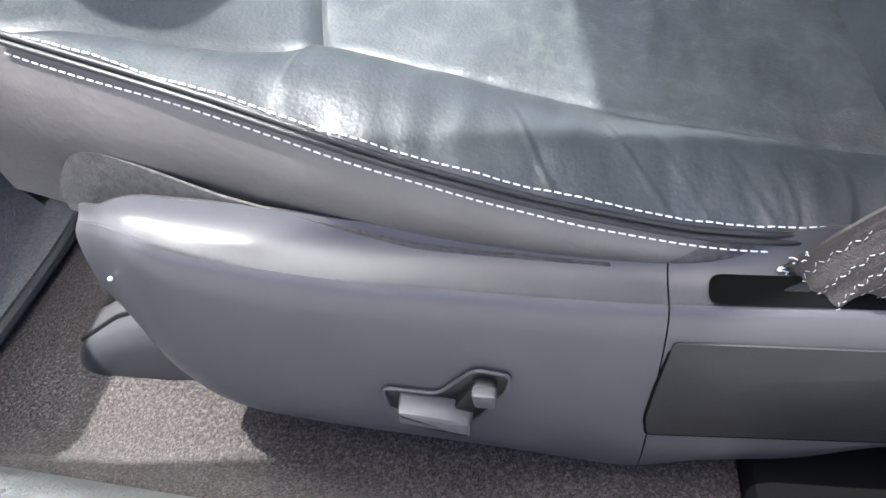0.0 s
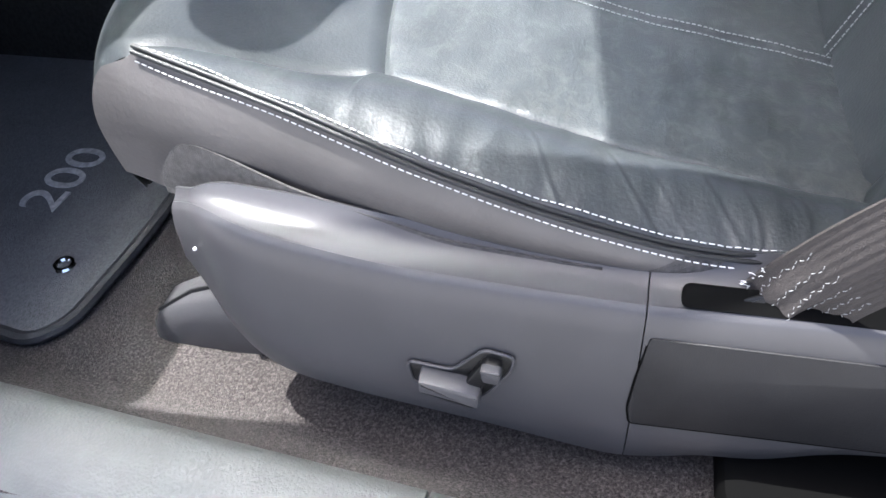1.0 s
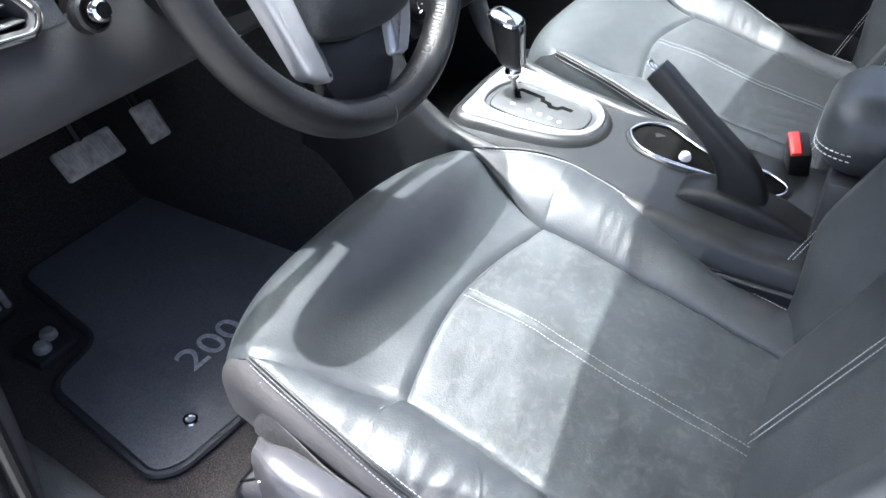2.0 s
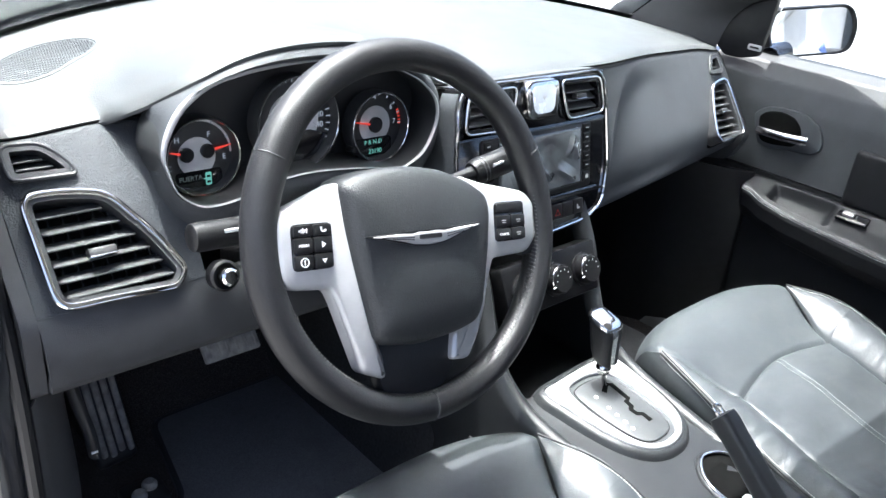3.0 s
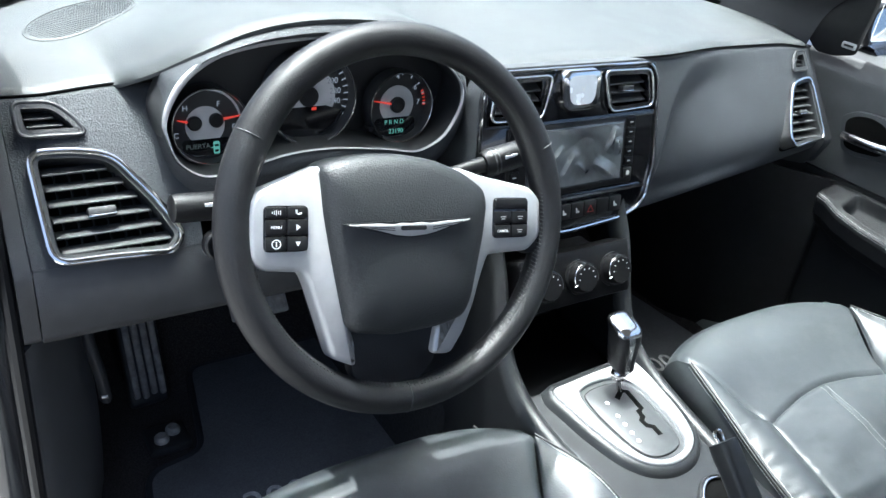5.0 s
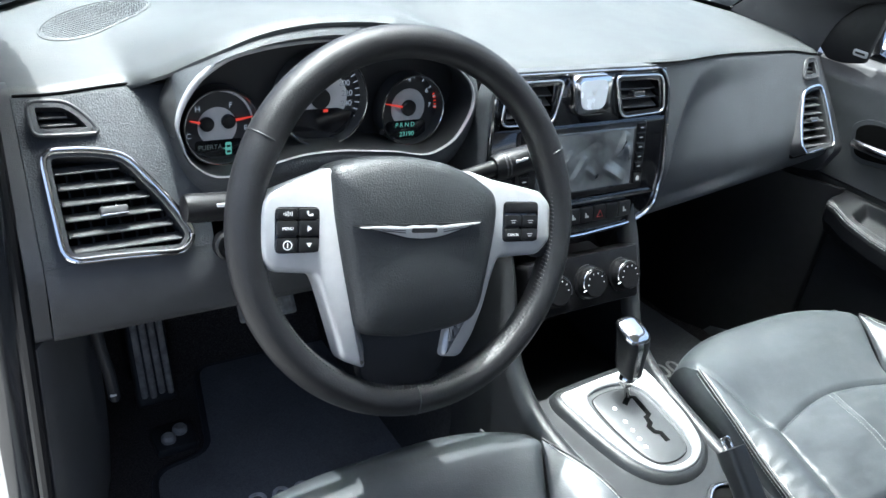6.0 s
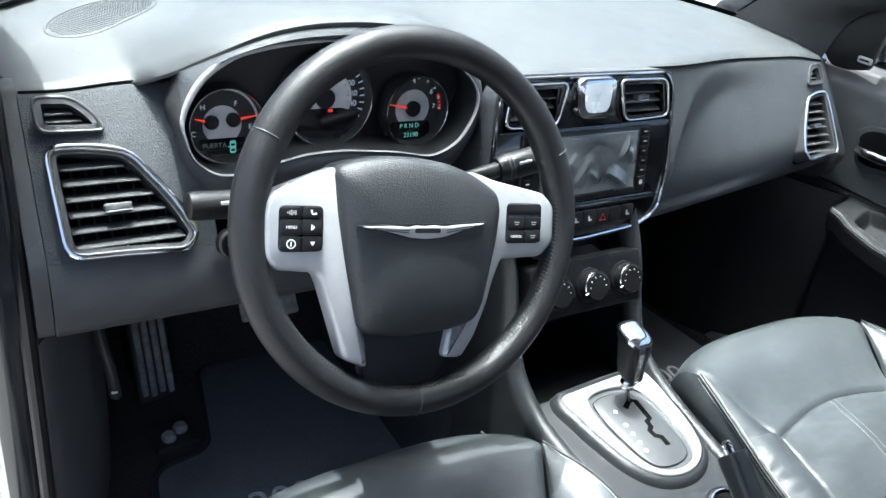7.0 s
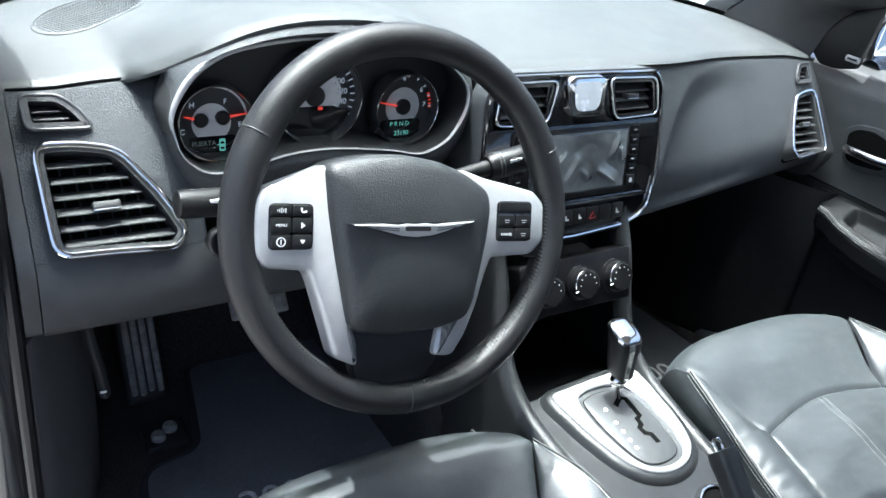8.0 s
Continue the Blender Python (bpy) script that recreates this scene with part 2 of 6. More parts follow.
def shrink(outline, d):
    """The outline moved inwards by d along its normals."""
    n = len(outline)
    area = sum(outline[i - 1][0] * outline[i][1] - outline[i][0] * outline[i - 1][1] for i in range(n))
    s = 1 if area > 0 else -1
    out = []
    for i in range(n):
        t = Vector(outline[(i + 1) % n]) - Vector(outline[i - 1])
        t = t.normalized() if t.length > 1e-9 else Vector((1, 0))
        out.append((outline[i][0] - s * t.y * d, outline[i][1] + s * t.x * d))
    return out


def tube(pts, r, n=8, closed=False, flat=1.0, up=(0, 0, 1), bm=None, taper=None):
    """A round bar along points; flat squeezes it along the second axis."""
    bm = bm or bmesh.new()
    p = [Vector(q) for q in pts]
    rows = []
    for i in range(len(p)):
        t = (p[(i + 1) % len(p)] - p[i - 1]) if closed or 0 < i < len(p) - 1 else (p[1] - p[0] if i == 0 else p[-1] - p[-2])
        t = t.normalized() if t.length > 1e-9 else Vector((1, 0, 0))
        a = t.cross(Vector(up))
        a = a.normalized() if a.length > 1e-4 else t.orthogonal().normalized()
        b = a.cross(t)
        k = r * (taper(i / (len(p) - 1)) if taper else 1)
        rows.append([p[i] + a * k * math.cos(2 * math.pi * j / n) + b * k * flat * math.sin(2 * math.pi * j / n) for j in range(n)])
    return add_grid(bm, rows, close_u=True, close_v=closed, cap=not closed)


def rbox(x0, x1, y0, y1, z0, z1, r=0.004, seg=2, bm=None):
    bm = bm or bmesh.new()
    got = bmesh.ops.create_cube(bm, size=1, matrix=Matrix.Translation(((x0 + x1) / 2, (y0 + y1) / 2, (z0 + z1) / 2)) @ Matrix.Diagonal((x1 - x0, y1 - y0, z1 - z0, 1)))
    es = list({e for v in got["verts"] for e in v.link_edges})
    if r:
        bmesh.ops.bevel(bm, geom=es, offset=r, segments=seg, profile=0.5, affect="EDGES")
    return bm


def lathe(profile, n=32):
    """A body of revolution round z from (radius, height) pairs."""
    return surf(lambda u, v: (profile[round(v * (len(profile) - 1))][0] * math.cos(2 * math.pi * u), profile[round(v * (len(profile) - 1))][0] * math.sin(2 * math.pi * u), profile[round(v * (len(profile) - 1))][1]), n, len(profile), close_u=True, cap=True)


def axes(o, u, v, n):
    return Matrix(((u[0], v[0], n[0], o[0]), (u[1], v[1], n[1], o[1]), (u[2], v[2], n[2], o[2]), (0, 0, 0, 1)))


def lerp(a, b, t):
    return a + (b - a) * t


def sstep(a, b, x):
    t = min(1, max(0, (x - a) / (b - a)))
    return t * t * (3 - 2 * t)


def letters(name, body, size, mat, parent, m, label="", align="CENTER", extrude=0.0002):
    cu = bpy.data.curves.new(name, "FONT")
    cu.body, cu.size, cu.align_x, cu.align_y, cu.extrude = body, size, align, "CENTER", extrude
    cu.materials.append(mat)
    ob = new(name, cu)
    ob.parent = parent
    ob.matrix_local = m
    if label:
        tagged(ob, label)
    return ob


def stitches(path, length, gap, r, side, bm=None):
    """Short thread dashes along a path of points, lying proud of it."""
    bm = bm or bmesh.new()
    p = [Vector(q) for q in path]
    acc, need, on, start = 0.0, length, True, p[0]
    for a, b in zip(p, p[1:]):
        seg = (b - a).length
        pos = 0.0
        while seg - pos > need:
            pos += need
            q = a.lerp(b, pos / seg)
            if on:
                tube([start + side, start.lerp(q, 0.5) + side * 1.8, q + side], r, 5, bm=bm)
            start, on = q, not on
            need = length if on else gap
        need -= seg - pos
    return bm


# ---- the setting ----
XC = 0.365          # the car's middle line
FLOOR = 0.065

ground = part("ground", surf(lambda u, v: (lerp(-400, 400, u), lerp(-400, 400, v), -0.30), 9, 9), ASPHALT)
tagged(ground, "pale grey sunlit concrete ground round the car", "ground", kind="structure")


def floor_z(x, y):
    z = FLOOR
    k = 0.083 * (0.04 - y)
    z += 0.028 * sstep(-0.245, -0.30, x + k) + 0.028 * sstep(0.975, 1.03, x - k)
    z += 0.30 * sstep(0.55, 0.95, y)
    z += 0.006 * sstep(0.02, -0.10, y) * sstep(-0.16, -0.24, x)
    return z + 0.0015 * noise.noise(Vector((x * 30, y * 30, 0)))


carpet = part("floor", sheet(lambda u, v: (lerp(-0.36, 1.09, u), lerp(-1.3, 0.92, v), floor_z(lerp(-0.36, 1.09, u), lerp(-1.3, 0.92, v))), 90, 110, 0.02, (0, 0, -1)), CARPET)
tagged(carpet, "grey-brown dusty cut-pile carpet on the car floor", "carpet", kind="structure")

firewall = part("wall_front", rbox(-0.42, 1.15, 0.93, 0.95, -0.1, 0.76, 0.003), TUNNEL)
tagged(firewall, "dark bulkhead behind the footwells", "bulkhead", kind="structure")


def sill_side(sign, x_in):
    """A door sill: scuff plate in two lengths with a joint, over a painted rocker."""
    s = thing("door_sill", "ribbed light grey plastic door sill plate beside the carpet", "door sill", kind="structure")
    skew = lambda y: sign * 0.083 * (0.04 - y) * (1 if y < 0.3 else 0.9)
    def prof(y0, y1):
        pts = [(0.0, 0.085), (0.004, 0.108), (0.018, 0.116), (0.05, 0.114), (0.062, 0.106), (0.075, 0.088), (0.105, 0.082), (0.118, 0.070), (0.120, 0.0), (0.0, 0.0)]
        return surf(lambda u, v: (x_in + skew(lerp(y0, y1, v)) + sign * pts[round(u * 9) % 10][0], lerp(y0, y1, v), pts[round(u * 9) % 10][1]), 10, 12, close_u=True, cap=True)
    part("scuff_plate", prof(-0.2095, 0.36), SILL, s, angle=60)
    part("scuff_plate", prof(-0.75, -0.212), SILL, s, angle=60)
    part("rocker", rbox(min(x_in + sign * 0.12, x_in + sign * 0.17), max(x_in + sign * 0.12, x_in + sign * 0.17), -1.3, 0.6, -0.12, 0.065, 0.012), PAINT, s, "black painted rocker panel")
    return s


sill_side(-1, -0.290)
sill_side(1, 1.020)

# Roof, pillars, glass.


GLASS_EDGE = spline([(1.07, 0.60, 0.73), (1.06, 0.56, 0.765), (1.04, 0.44, 0.82), (1.03, 0.375, 0.848), (1.025, 0.21, 0.91), (1.00, 0.05, 0.985), (0.94, -0.15, 1.09), (0.88, -0.48, 1.15), (0.85, -1.0, 1.16)], 5)
DOOR_EDGE = spline([(1.10, 0.34, 0.69), (1.10, 0.315, 0.775), (1.097, 0.275, 0.820), (1.090, 0.222, 0.842), (1.085, 0.12, 0.905), (1.042, -0.015, 0.98), (0.970, -0.18, 1.065), (0.93, -0.50, 1.135), (0.92, -1.0, 1.15)], 5)
on_side = lambda p, side: Vector((p.x if side > 0 else 2 * XC - p.x, p.y, p.z))


def pillar(side, name, label):
    """A broad trim between the edges of the windscreen and the door."""
    rows = []
    for g, d in zip(GLASS_EDGE, DOOR_EDGE):
        inner = [g.lerp(d, k) + Vector((-0.75, -0.6, -0.25)) * 0.022 * math.sin(math.pi * k) for k in [i / 8 for i in range(9)]]
        outer = [d + Vector((0.025, 0.01, 0.02)), g.lerp(d, 0.5) + Vector((0.04, 0.03, 0.03)), g + Vector((0.012, 0.015, 0.012))]
        rows.append([on_side(p, side) for p in inner + outer])
    return tagged(part(name, add_grid(bmesh.new(), rows, close_u=True, cap=True), TRIM, angle=60), label, "pillar trim", kind="structure")


pillar(1, "pillar_right", "dark grey windscreen pillar trim on the passenger side")
pillar(-1, "pillar_left", "dark grey windscreen pillar trim on the driver side")


def header_y(x):
    return -0.092 + 0.06 * (1 - ((x - XC) / 0.6) ** 2)


roof = part("ceiling", sheet(lambda u, v: (lerp(-0.20, 0.93, u), lerp(header_y(lerp(-0.20, 0.93, u)), -1.5, v), 1.115 + 0.05 * (1 - (2 * u - 1) ** 2) + 0.02 * sstep(0, 0.3, v)), 24, 16, 0.035, (0, 0, 1)), LINER)
tagged(roof, "pale grey fabric roof lining of the car", "headliner", kind="structure")


for sx, nm in ((-1, "roof_rail_left"), (1, "roof_rail_right")):
    path = [on_side(p, sx) + Vector((sx * 0.022, 0.0, 0.016)) for p in DOOR_EDGE[12:]]
    path += [path[-1] + Vector((0, -0.6, -0.02))]
    tagged(part(nm, tube(path, 0.018, 12, flat=0.8), PAINT, angle=70), "black painted roof rail above the door", "roof rail", kind="structure")

# Unseen rear of the cabin, added to block light: closed doors, bench and tail.
for sx in (-1, 1):
    x = -0.375 if sx < 0 else 1.105
    y0 = -0.86 if sx < 0 else -0.98
    tagged(part("wall_rear_left" if sx < 0 else "wall_rear_right", rbox(x - 0.03, x + 0.03, -2.0, y0, -0.05, 0.75, 0.02), TRIM), "unseen dark wall added for the closed rear door", "door trim", kind="structure")
    tagged(part("pillar_middle_left" if sx < 0 else "pillar_middle_right", rbox(-0.03, 0.03, -0.06, 0.06, 0.0, 1.22, 0.02), TRIM, m=axes((x, y0 - 0.06, 0.0), (1, 0, 0), (0, 1, 0), (-sx * 0.12, 0, 0.99))), "unseen dark centre pillar added to close the side", "pillar trim", kind="structure")
bench = thing("rear_bench", "unseen black leather rear bench seat added across the cabin", "bench seat")
part("cushion", rbox(-0.30, 1.03, -1.62, -1.08, 0.10, 0.33, 0.05, 3), LEATHER, bench)
part("backrest", rbox(-0.30, 1.03, -1.80, -1.60, 0.28, 0.90, 0.06, 3), LEATHER, bench, m=Matrix.Identity(4))
tagged(part("wall_back", rbox(-0.40, 1.13, -2.02, -1.95, -0.1, 0.92, 0.02), TRIM), "unseen dark wall added to close the cabin behind the bench", "bulkhead", kind="structure")
# Unseen lid, added so no sun leaks past the dash into the footwells.
tagged(part("cowl", rbox(-0.36, 1.09, 0.30, 0.95, 0.640, 0.652, 0.004), DARK), "unseen dark lid below the windscreen, added to stop sunlight", "cowl panel", kind="structure")


def far_y(x):
    d = min(1.0, abs(x - XC) / 0.715)
    return 0.51 + 0.21 * (1 - d ** 2.3)


def far_z(x):
    d = min(1.0, abs(x - XC) / 0.715)
    return 0.795 - 0.055 * d ** 2.5


def screen_pt(u, v, out=0.0):
    x0 = lerp(-0.33, 1.06, u)
    x1 = lerp(-0.19, 0.92, u)
    a = Vector((x0, far_y(x0) + 0.03, far_z(x0) - 0.02))
    b = Vector((x1, header_y(x1) + 0.01, 1.13 + 0.045 * (1 - (2 * u - 1) ** 2)))
    p = a.lerp(b, v)
    p.z += 0.03 * math.sin(math.pi * v)
    return p + Vector((0, 0.5, 0.86)) * out


windscreen = part("window_1", sheet(lambda u, v: screen_pt(u, v, 0.006), 20, 10, 0.005, (0, 0.5, 0.86)), PANE)
windscreen.visible_shadow = False
tagged(windscreen, "clear raked windscreen glass over the dashboard", "windscreen", kind="structure")
part("window_seal", surf(lambda u, v: screen_pt(u, lerp(-0.015, 0.055, v), 0.003), 24, 3), DARK, windscreen, "black printed band along the lower edge")

bonnet = part("bonnet", sheet(lambda u, v: (lerp(-0.42, 1.15, u), lerp(0.72, 1.75, v) - 0.16 * (2 * u - 1) ** 2, 0.735 - 0.05 * v * v - 0.16 * sstep(0.35, 1, abs(2 * u - 1)) ** 2 + 0.02 * math.cos(3 * (2 * u - 1))), 24, 14, 0.02, (0, 0, -1)), PAINT)
tagged(bonnet, "glossy dark painted bonnet beyond the windscreen", "bonnet", kind="structure")

# ---- dashboard ----
FM = axes((0, 0.175, 0.592), (1, 0, 0), (0, 0.6, 0.8), (0, -0.8, 0.6))        # fascia: x, up the slope, towards the seats
SM = axes((XC, 0.185, 0.75), (1, 0, 0), (0, 0.2055, 0.9786), (0, -0.9786, 0.2055))  # middle stack
dash = thing("dashboard", "dark grey soft-touch dashboard with silver-edged vents", "dashboard")


def top_edge(x):
    """Where the top deck meets the fascia."""
    d = abs(x - XC) / 0.70
    g = (1 - sstep(0.17, 0.44, abs(x - XC))) * sstep(0.185, 0.215, x)
    return Vector((x, 0.287 + 0.012 * sstep(0.9, 1.0, d) - 0.062 * g, 0.742 - 0.012 * sstep(0.8, 1.0, d) + 0.013 * g))


BROW_X = [-0.215, -0.2073, -0.1878, -0.1735, -0.1568, -0.1399, -0.1266, -0.0964, -0.0651, -0.0288, 0.012, 0.045, 0.082, 0.114, 0.146, 0.162, 0.180, 0.197, 0.215, 0.235]
BROW_Y = [0.285, 0.278, 0.2604, 0.2449, 0.2272, 0.213, 0.2068, 0.206, 0.206, 0.206, 0.206, 0.206, 0.206, 0.206, 0.208, 0.214, 0.226, 0.238, 0.242, 0.240]
BROW_Z = [0.738, 0.7444, 0.757, 0.7665, 0.7830, 0.795, 0.8035, 0.8156, 0.8232, 0.8278, 0.8290, 0.8278, 0.8240, 0.8175, 0.806, 0.797, 0.783, 0.771, 0.762, 0.7575]


def deck_edge(x):
    """Front edge of the top deck: it rises in a brow over the instruments."""
    e = top_edge(x)
    if x < BROW_X[0] or x > BROW_X[-1]:
        return e
    xs = np.linspace(x - 0.012, x + 0.012, 7)
    b = Vector((x, float(np.mean(np.interp(xs, BROW_X, BROW_Y))), float(np.mean(np.interp(xs, BROW_X, BROW_Z)))))
    return e.lerp(b, sstep(BROW_X[0], -0.195, x) * sstep(BROW_X[-1], 0.205, x))


def deck(u, v):
    x = lerp(-0.325 - 0.04 * sstep(0, 0.5, v), 1.036 + 0.05 * sstep(0, 0.5, v), u)
    e = deck_edge(x)
    wide = 0.16 * sstep(0.04, 0.7, v)
    soft = sum(deck_edge(x + wide * (i / 4 - 1)).z for i in range(9)) / 9 if -0.4 < x < 0.45 else e.z
    y = lerp(e.y - 0.004, far_y(x) + 0.035, v)
    k = sstep(0, 1, v ** 0.6)
    return (x, y, lerp(soft, far_z(x), k) - 0.006 * (1 - sstep(0, 0.035, v)))


part("top_deck", sheet(deck, 180, 40, 0.004, (0, 0, -1)), DECK, dash, "dusty sunlit vinyl dash top")


def fascia(u, v, x0, x1):
    x = lerp(x0, x1, u)
    e = top_edge(x)
    low = Vector((x, 0.172, 0.588))
    p = e.lerp(low, v)
    p += Vector((0, -0.8, 0.6)) * (0.006 * math.sin(math.pi * v) - 0.004 * sstep(0.06, 0, v))
    return p


# Driver side panel, and the padded panel before the passenger.


def low_edge(x):
    """Lower edge of the padded panel, rising towards the door."""
    k = (x - 0.52) / 0.53
    return Vector((x, lerp(0.150, 0.176, k), lerp(0.513, 0.560, k ** 1.2 if k > 0 else 0)))


def bulge(u, v):
    x = lerp(0.522, 1.032, u)
    e, low = top_edge(x), low_edge(x)
    if v <= 0.7:
        q = v / 0.7
        p = e.lerp(low, q) + Vector((0, -0.8, 0.6)) * (0.006 * math.sin(math.pi * q) - 0.004 * sstep(0.06, 0, q))
        crest = 0.11 + 0.89 * math.exp(-max(0.0, x - 0.546) / 0.040)
        k = sstep(crest - 0.06, crest + 0.14, q) * sstep(0.72, 0.35, (x - 0.52) / 0.53) * sstep(1.0, 0.85, q)
        return p + Vector((0, 0.8, -0.6)) * 0.012 * k + Vector((0, 0.030, 0)) * max(0.0, (q - 0.62) / 0.38) ** 2
    q = (v - 0.7) / 0.3
    return low + Vector((0, 0.030 + 0.30 * q * q + 0.03 * q, -0.030 * math.sin(q * math.pi / 2)))




def lower(u, v, x0, x1, zb):
    x = lerp(x0, x1, u)
    prof = [(0.170, 0.583), (0.158, 0.560), (0.150, zb + 0.012), (0.156, zb), (0.20, zb - 0.012), (0.34, zb - 0.03), (0.60, zb - 0.02)]
    y, z = prof[round(v * 6)]
    return (x, y - 0.0, z)


part("knee_panel", sheet(lambda u, v: lower(u, v, -0.322, 0.225, 0.512), 16, 7, 0.012, (0, 0.6, 0.8)), PLASTIC, dash, angle=50)
# End caps by the doors.
for sx in (-1, 1):
    xe = -0.331 if sx < 0 else 1.044
    half = 0.008 if sx < 0 else 0.012
    o = [(0.163, 0.505), (0.30, 0.49), (0.42, 0.55), (0.42, 0.70), (0.312, 0.735), (0.290, 0.735), (0.164, 0.585)] if sx < 0 else [(0.21, 0.52), (0.30, 0.50), (0.42, 0.55), (0.42, 0.70), (0.320, 0.725), (0.300, 0.725), (0.186, 0.575)]
    bm = bmesh.new()
    add_grid(bm, [[(xe - half, a, b) for a, b in rounded(o, 0.012)], [(xe + half, a, b) for a, b in rounded(o, 0.012)]], close_u=True, cap=True)
    part("end_cap", bm, PLASTIC, dash)


def inside(p, outline):
    hit = False
    n = len(outline)
    for i in range(n):
        a, b = outline[i - 1], outline[i]
        if (a[1] > p[1]) != (b[1] > p[1]) and p[0] < a[0] + (b[0] - a[0]) * (p[1] - a[1]) / (b[1] - a[1]):
            hit = not hit
    return hit


def open_up(bm, outlines, inv):
    """Removes the faces that lie within the outlines, given in the frame whose inverse is inv."""
    gone = []
    for f in bm.faces:
        c = inv @ f.calc_center_median()
        if abs(c.z) < 0.06 and any(inside((c.x, c.y), o) for o in outlines):
            gone.append(f)
    bmesh.ops.delete(bm, geom=gone, context="FACES")
    return bm


def slats(parent, outline, m, count, tilt=0.62, depth=0.017, inset=0.002, mat=PLASTIC):
    """Level louvres clipped to an outline, one mesh each."""
    ys = [p[1] for p in outline]
    lo, hi = min(ys), max(ys)
    for i in range(count):
        y = lerp(lo, hi, (i + 0.7) / (count + 0.4))
        xs = []
        n = len(outline)
        for a in range(n):
            p, q = outline[a - 1], outline[a]
            if (p[1] - y) * (q[1] - y) < 0:
                xs.append(p[0] + (q[0] - p[0]) * (y - p[1]) / (q[1] - p[1]))
        if len(xs) < 2:
            continue
        x0, x1 = min(xs) + inset, max(xs) - inset
        bm = rbox(x0, x1, -0.0012, 0.0012, -depth / 2, depth / 2, 0.0008, 1)
        part("slat", bm, mat, parent, m=m @ Matrix.Translation((0, y, -0.012)) @ Matrix.Rotation(tilt, 4, "X"))


def vent(name, outline, m, count, chrome, label, rim=0.0034, knob=None, mat=PLASTIC, vanes=0, big=1.0):
    """An air vent: bright rim, sleeve, dark back, louvres and a slider."""
    # Back plate coloured black for the unlit depth of the duct.
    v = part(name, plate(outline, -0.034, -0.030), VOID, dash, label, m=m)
    inner = shrink(outline, rim + 0.006)
    if chrome:
        part("bright_rim", tube([(a, b, 0.002) for a, b in shrink(outline, rim * 0.6)], rim, 8, closed=True, flat=0.7), CHROME, v, "polished chrome rim", m=m)
    part("sleeve", frame_ring(shrink(outline, rim), inner, -0.030, 0.000), mat, v, m=m)
    if not chrome:
        part("lip", tube([(a, b, -0.001) for a, b in shrink(outline, 0.001)], 0.0022, 8, closed=True), PLASTIC, v, m=m)
    slats(v, inner, m, count)
    xs = [p[0] for p in inner]
    for i in range(vanes):
        x = lerp(min(xs), max(xs), (i + 1) / (vanes + 1))
        ys = [p[1] for p in inner if abs(p[0] - x) < 0.03]
        part("vane", rbox(x - 0.0008, x + 0.0008, min(p[1] for p in inner) + 0.003, max(ys) - 0.006, -0.028, -0.020, 0), DARK, v, m=m)
    if knob:
        part("slider", rbox(knob[0] - 0.011 * big, knob[0] + 0.011 * big, knob[1] - 0.0035 * big, knob[1] + 0.0035 * big, -0.010, 0.002, 0.0015), PLASTIC, v, m=m)
        part("slider_edge", rbox(knob[0] - 0.011 * big, knob[0] + 0.011 * big, knob[1] - 0.0045 * big, knob[1] - 0.0030 * big, -0.004, 0.003, 0.0006), CHROME, v, m=m)
    return v


mirror_x = lambda pts: [(0.900 + (2 * XC - a - 0.900) * 0.74, b) for a, b in pts][::-1]
vent_l = rounded([(-0.3085, 0.1155), (-0.262, 0.1135), (-0.226, 0.105), (-0.1875, 0.049), (-0.1695, 0.008), (-0.184, -0.0105), (-0.246, -0.0055), (-0.3045, -0.0035), (-0.3065, 0.045)], 0.020, 6)
small_l = rounded([(-0.312, 0.167), (-0.2735, 0.1655), (-0.255, 0.147), (-0.2445, 0.1265), (-0.311, 0.1285)], 0.012, 5)
FL = FM @ Matrix.Translation((0, 0, 0.008))
holes = [shrink(o, 0.003) for o in (vent_l, small_l, mirror_x(vent_l), mirror_x(small_l))]
part("fascia_panel", open_up(sheet(lambda u, v: fascia(u, v, -0.322, -0.150), 90, 110, 0.006, (0, 0.8, -0.6)), holes, FM.inverted()), SOFT, dash)
part("fascia_panel", open_up(sheet(bulge, 220, 90, 0.006, (0, 0.8, 0.2)), holes, FM.inverted()), SOFT, dash, "padded dark grey panel before the passenger", angle=60)
vent("air_vent", vent_l, FL, 6, True, "side air vent with chrome rim and dark louvres", knob=(-0.2475, 0.0455), vanes=7, big=1.25)
vent("demist_vent", small_l, FM @ Matrix.Translation((0, 0, 0.0075)), 3, False, "small dark side demist vent", rim=0.002, vanes=0)
vent("air_vent", mirror_x(vent_l), FM @ Matrix.Translation((0, 0, 0.003)), 7, True, "side air vent with chrome rim and dark louvres", rim=0.0024, knob=(0.955, 0.052), vanes=5)
vent("demist_vent", mirror_x(small_l), FM @ Matrix.Translation((0, 0, 0.002)), 3, False, "small dark side demist vent", rim=0.002, vanes=0)

bm = tube([top_edge(lerp(-0.32, 1.03, i / 120)) + Vector((0, -0.0035, -0.0045)) for i in range(121)], 0.0016, 6)
part("deck_seam", bm, VOID, dash, "dark joint under the dash top")
sensor = part("light_sensor", lathe([(0.016, 0.0), (0.015, 0.004), (0.010, 0.008), (0.0, 0.009)], 24), DECK, dash, "small domed light sensor", m=Matrix.Translation((0.396, 0.650, 0.7925)))
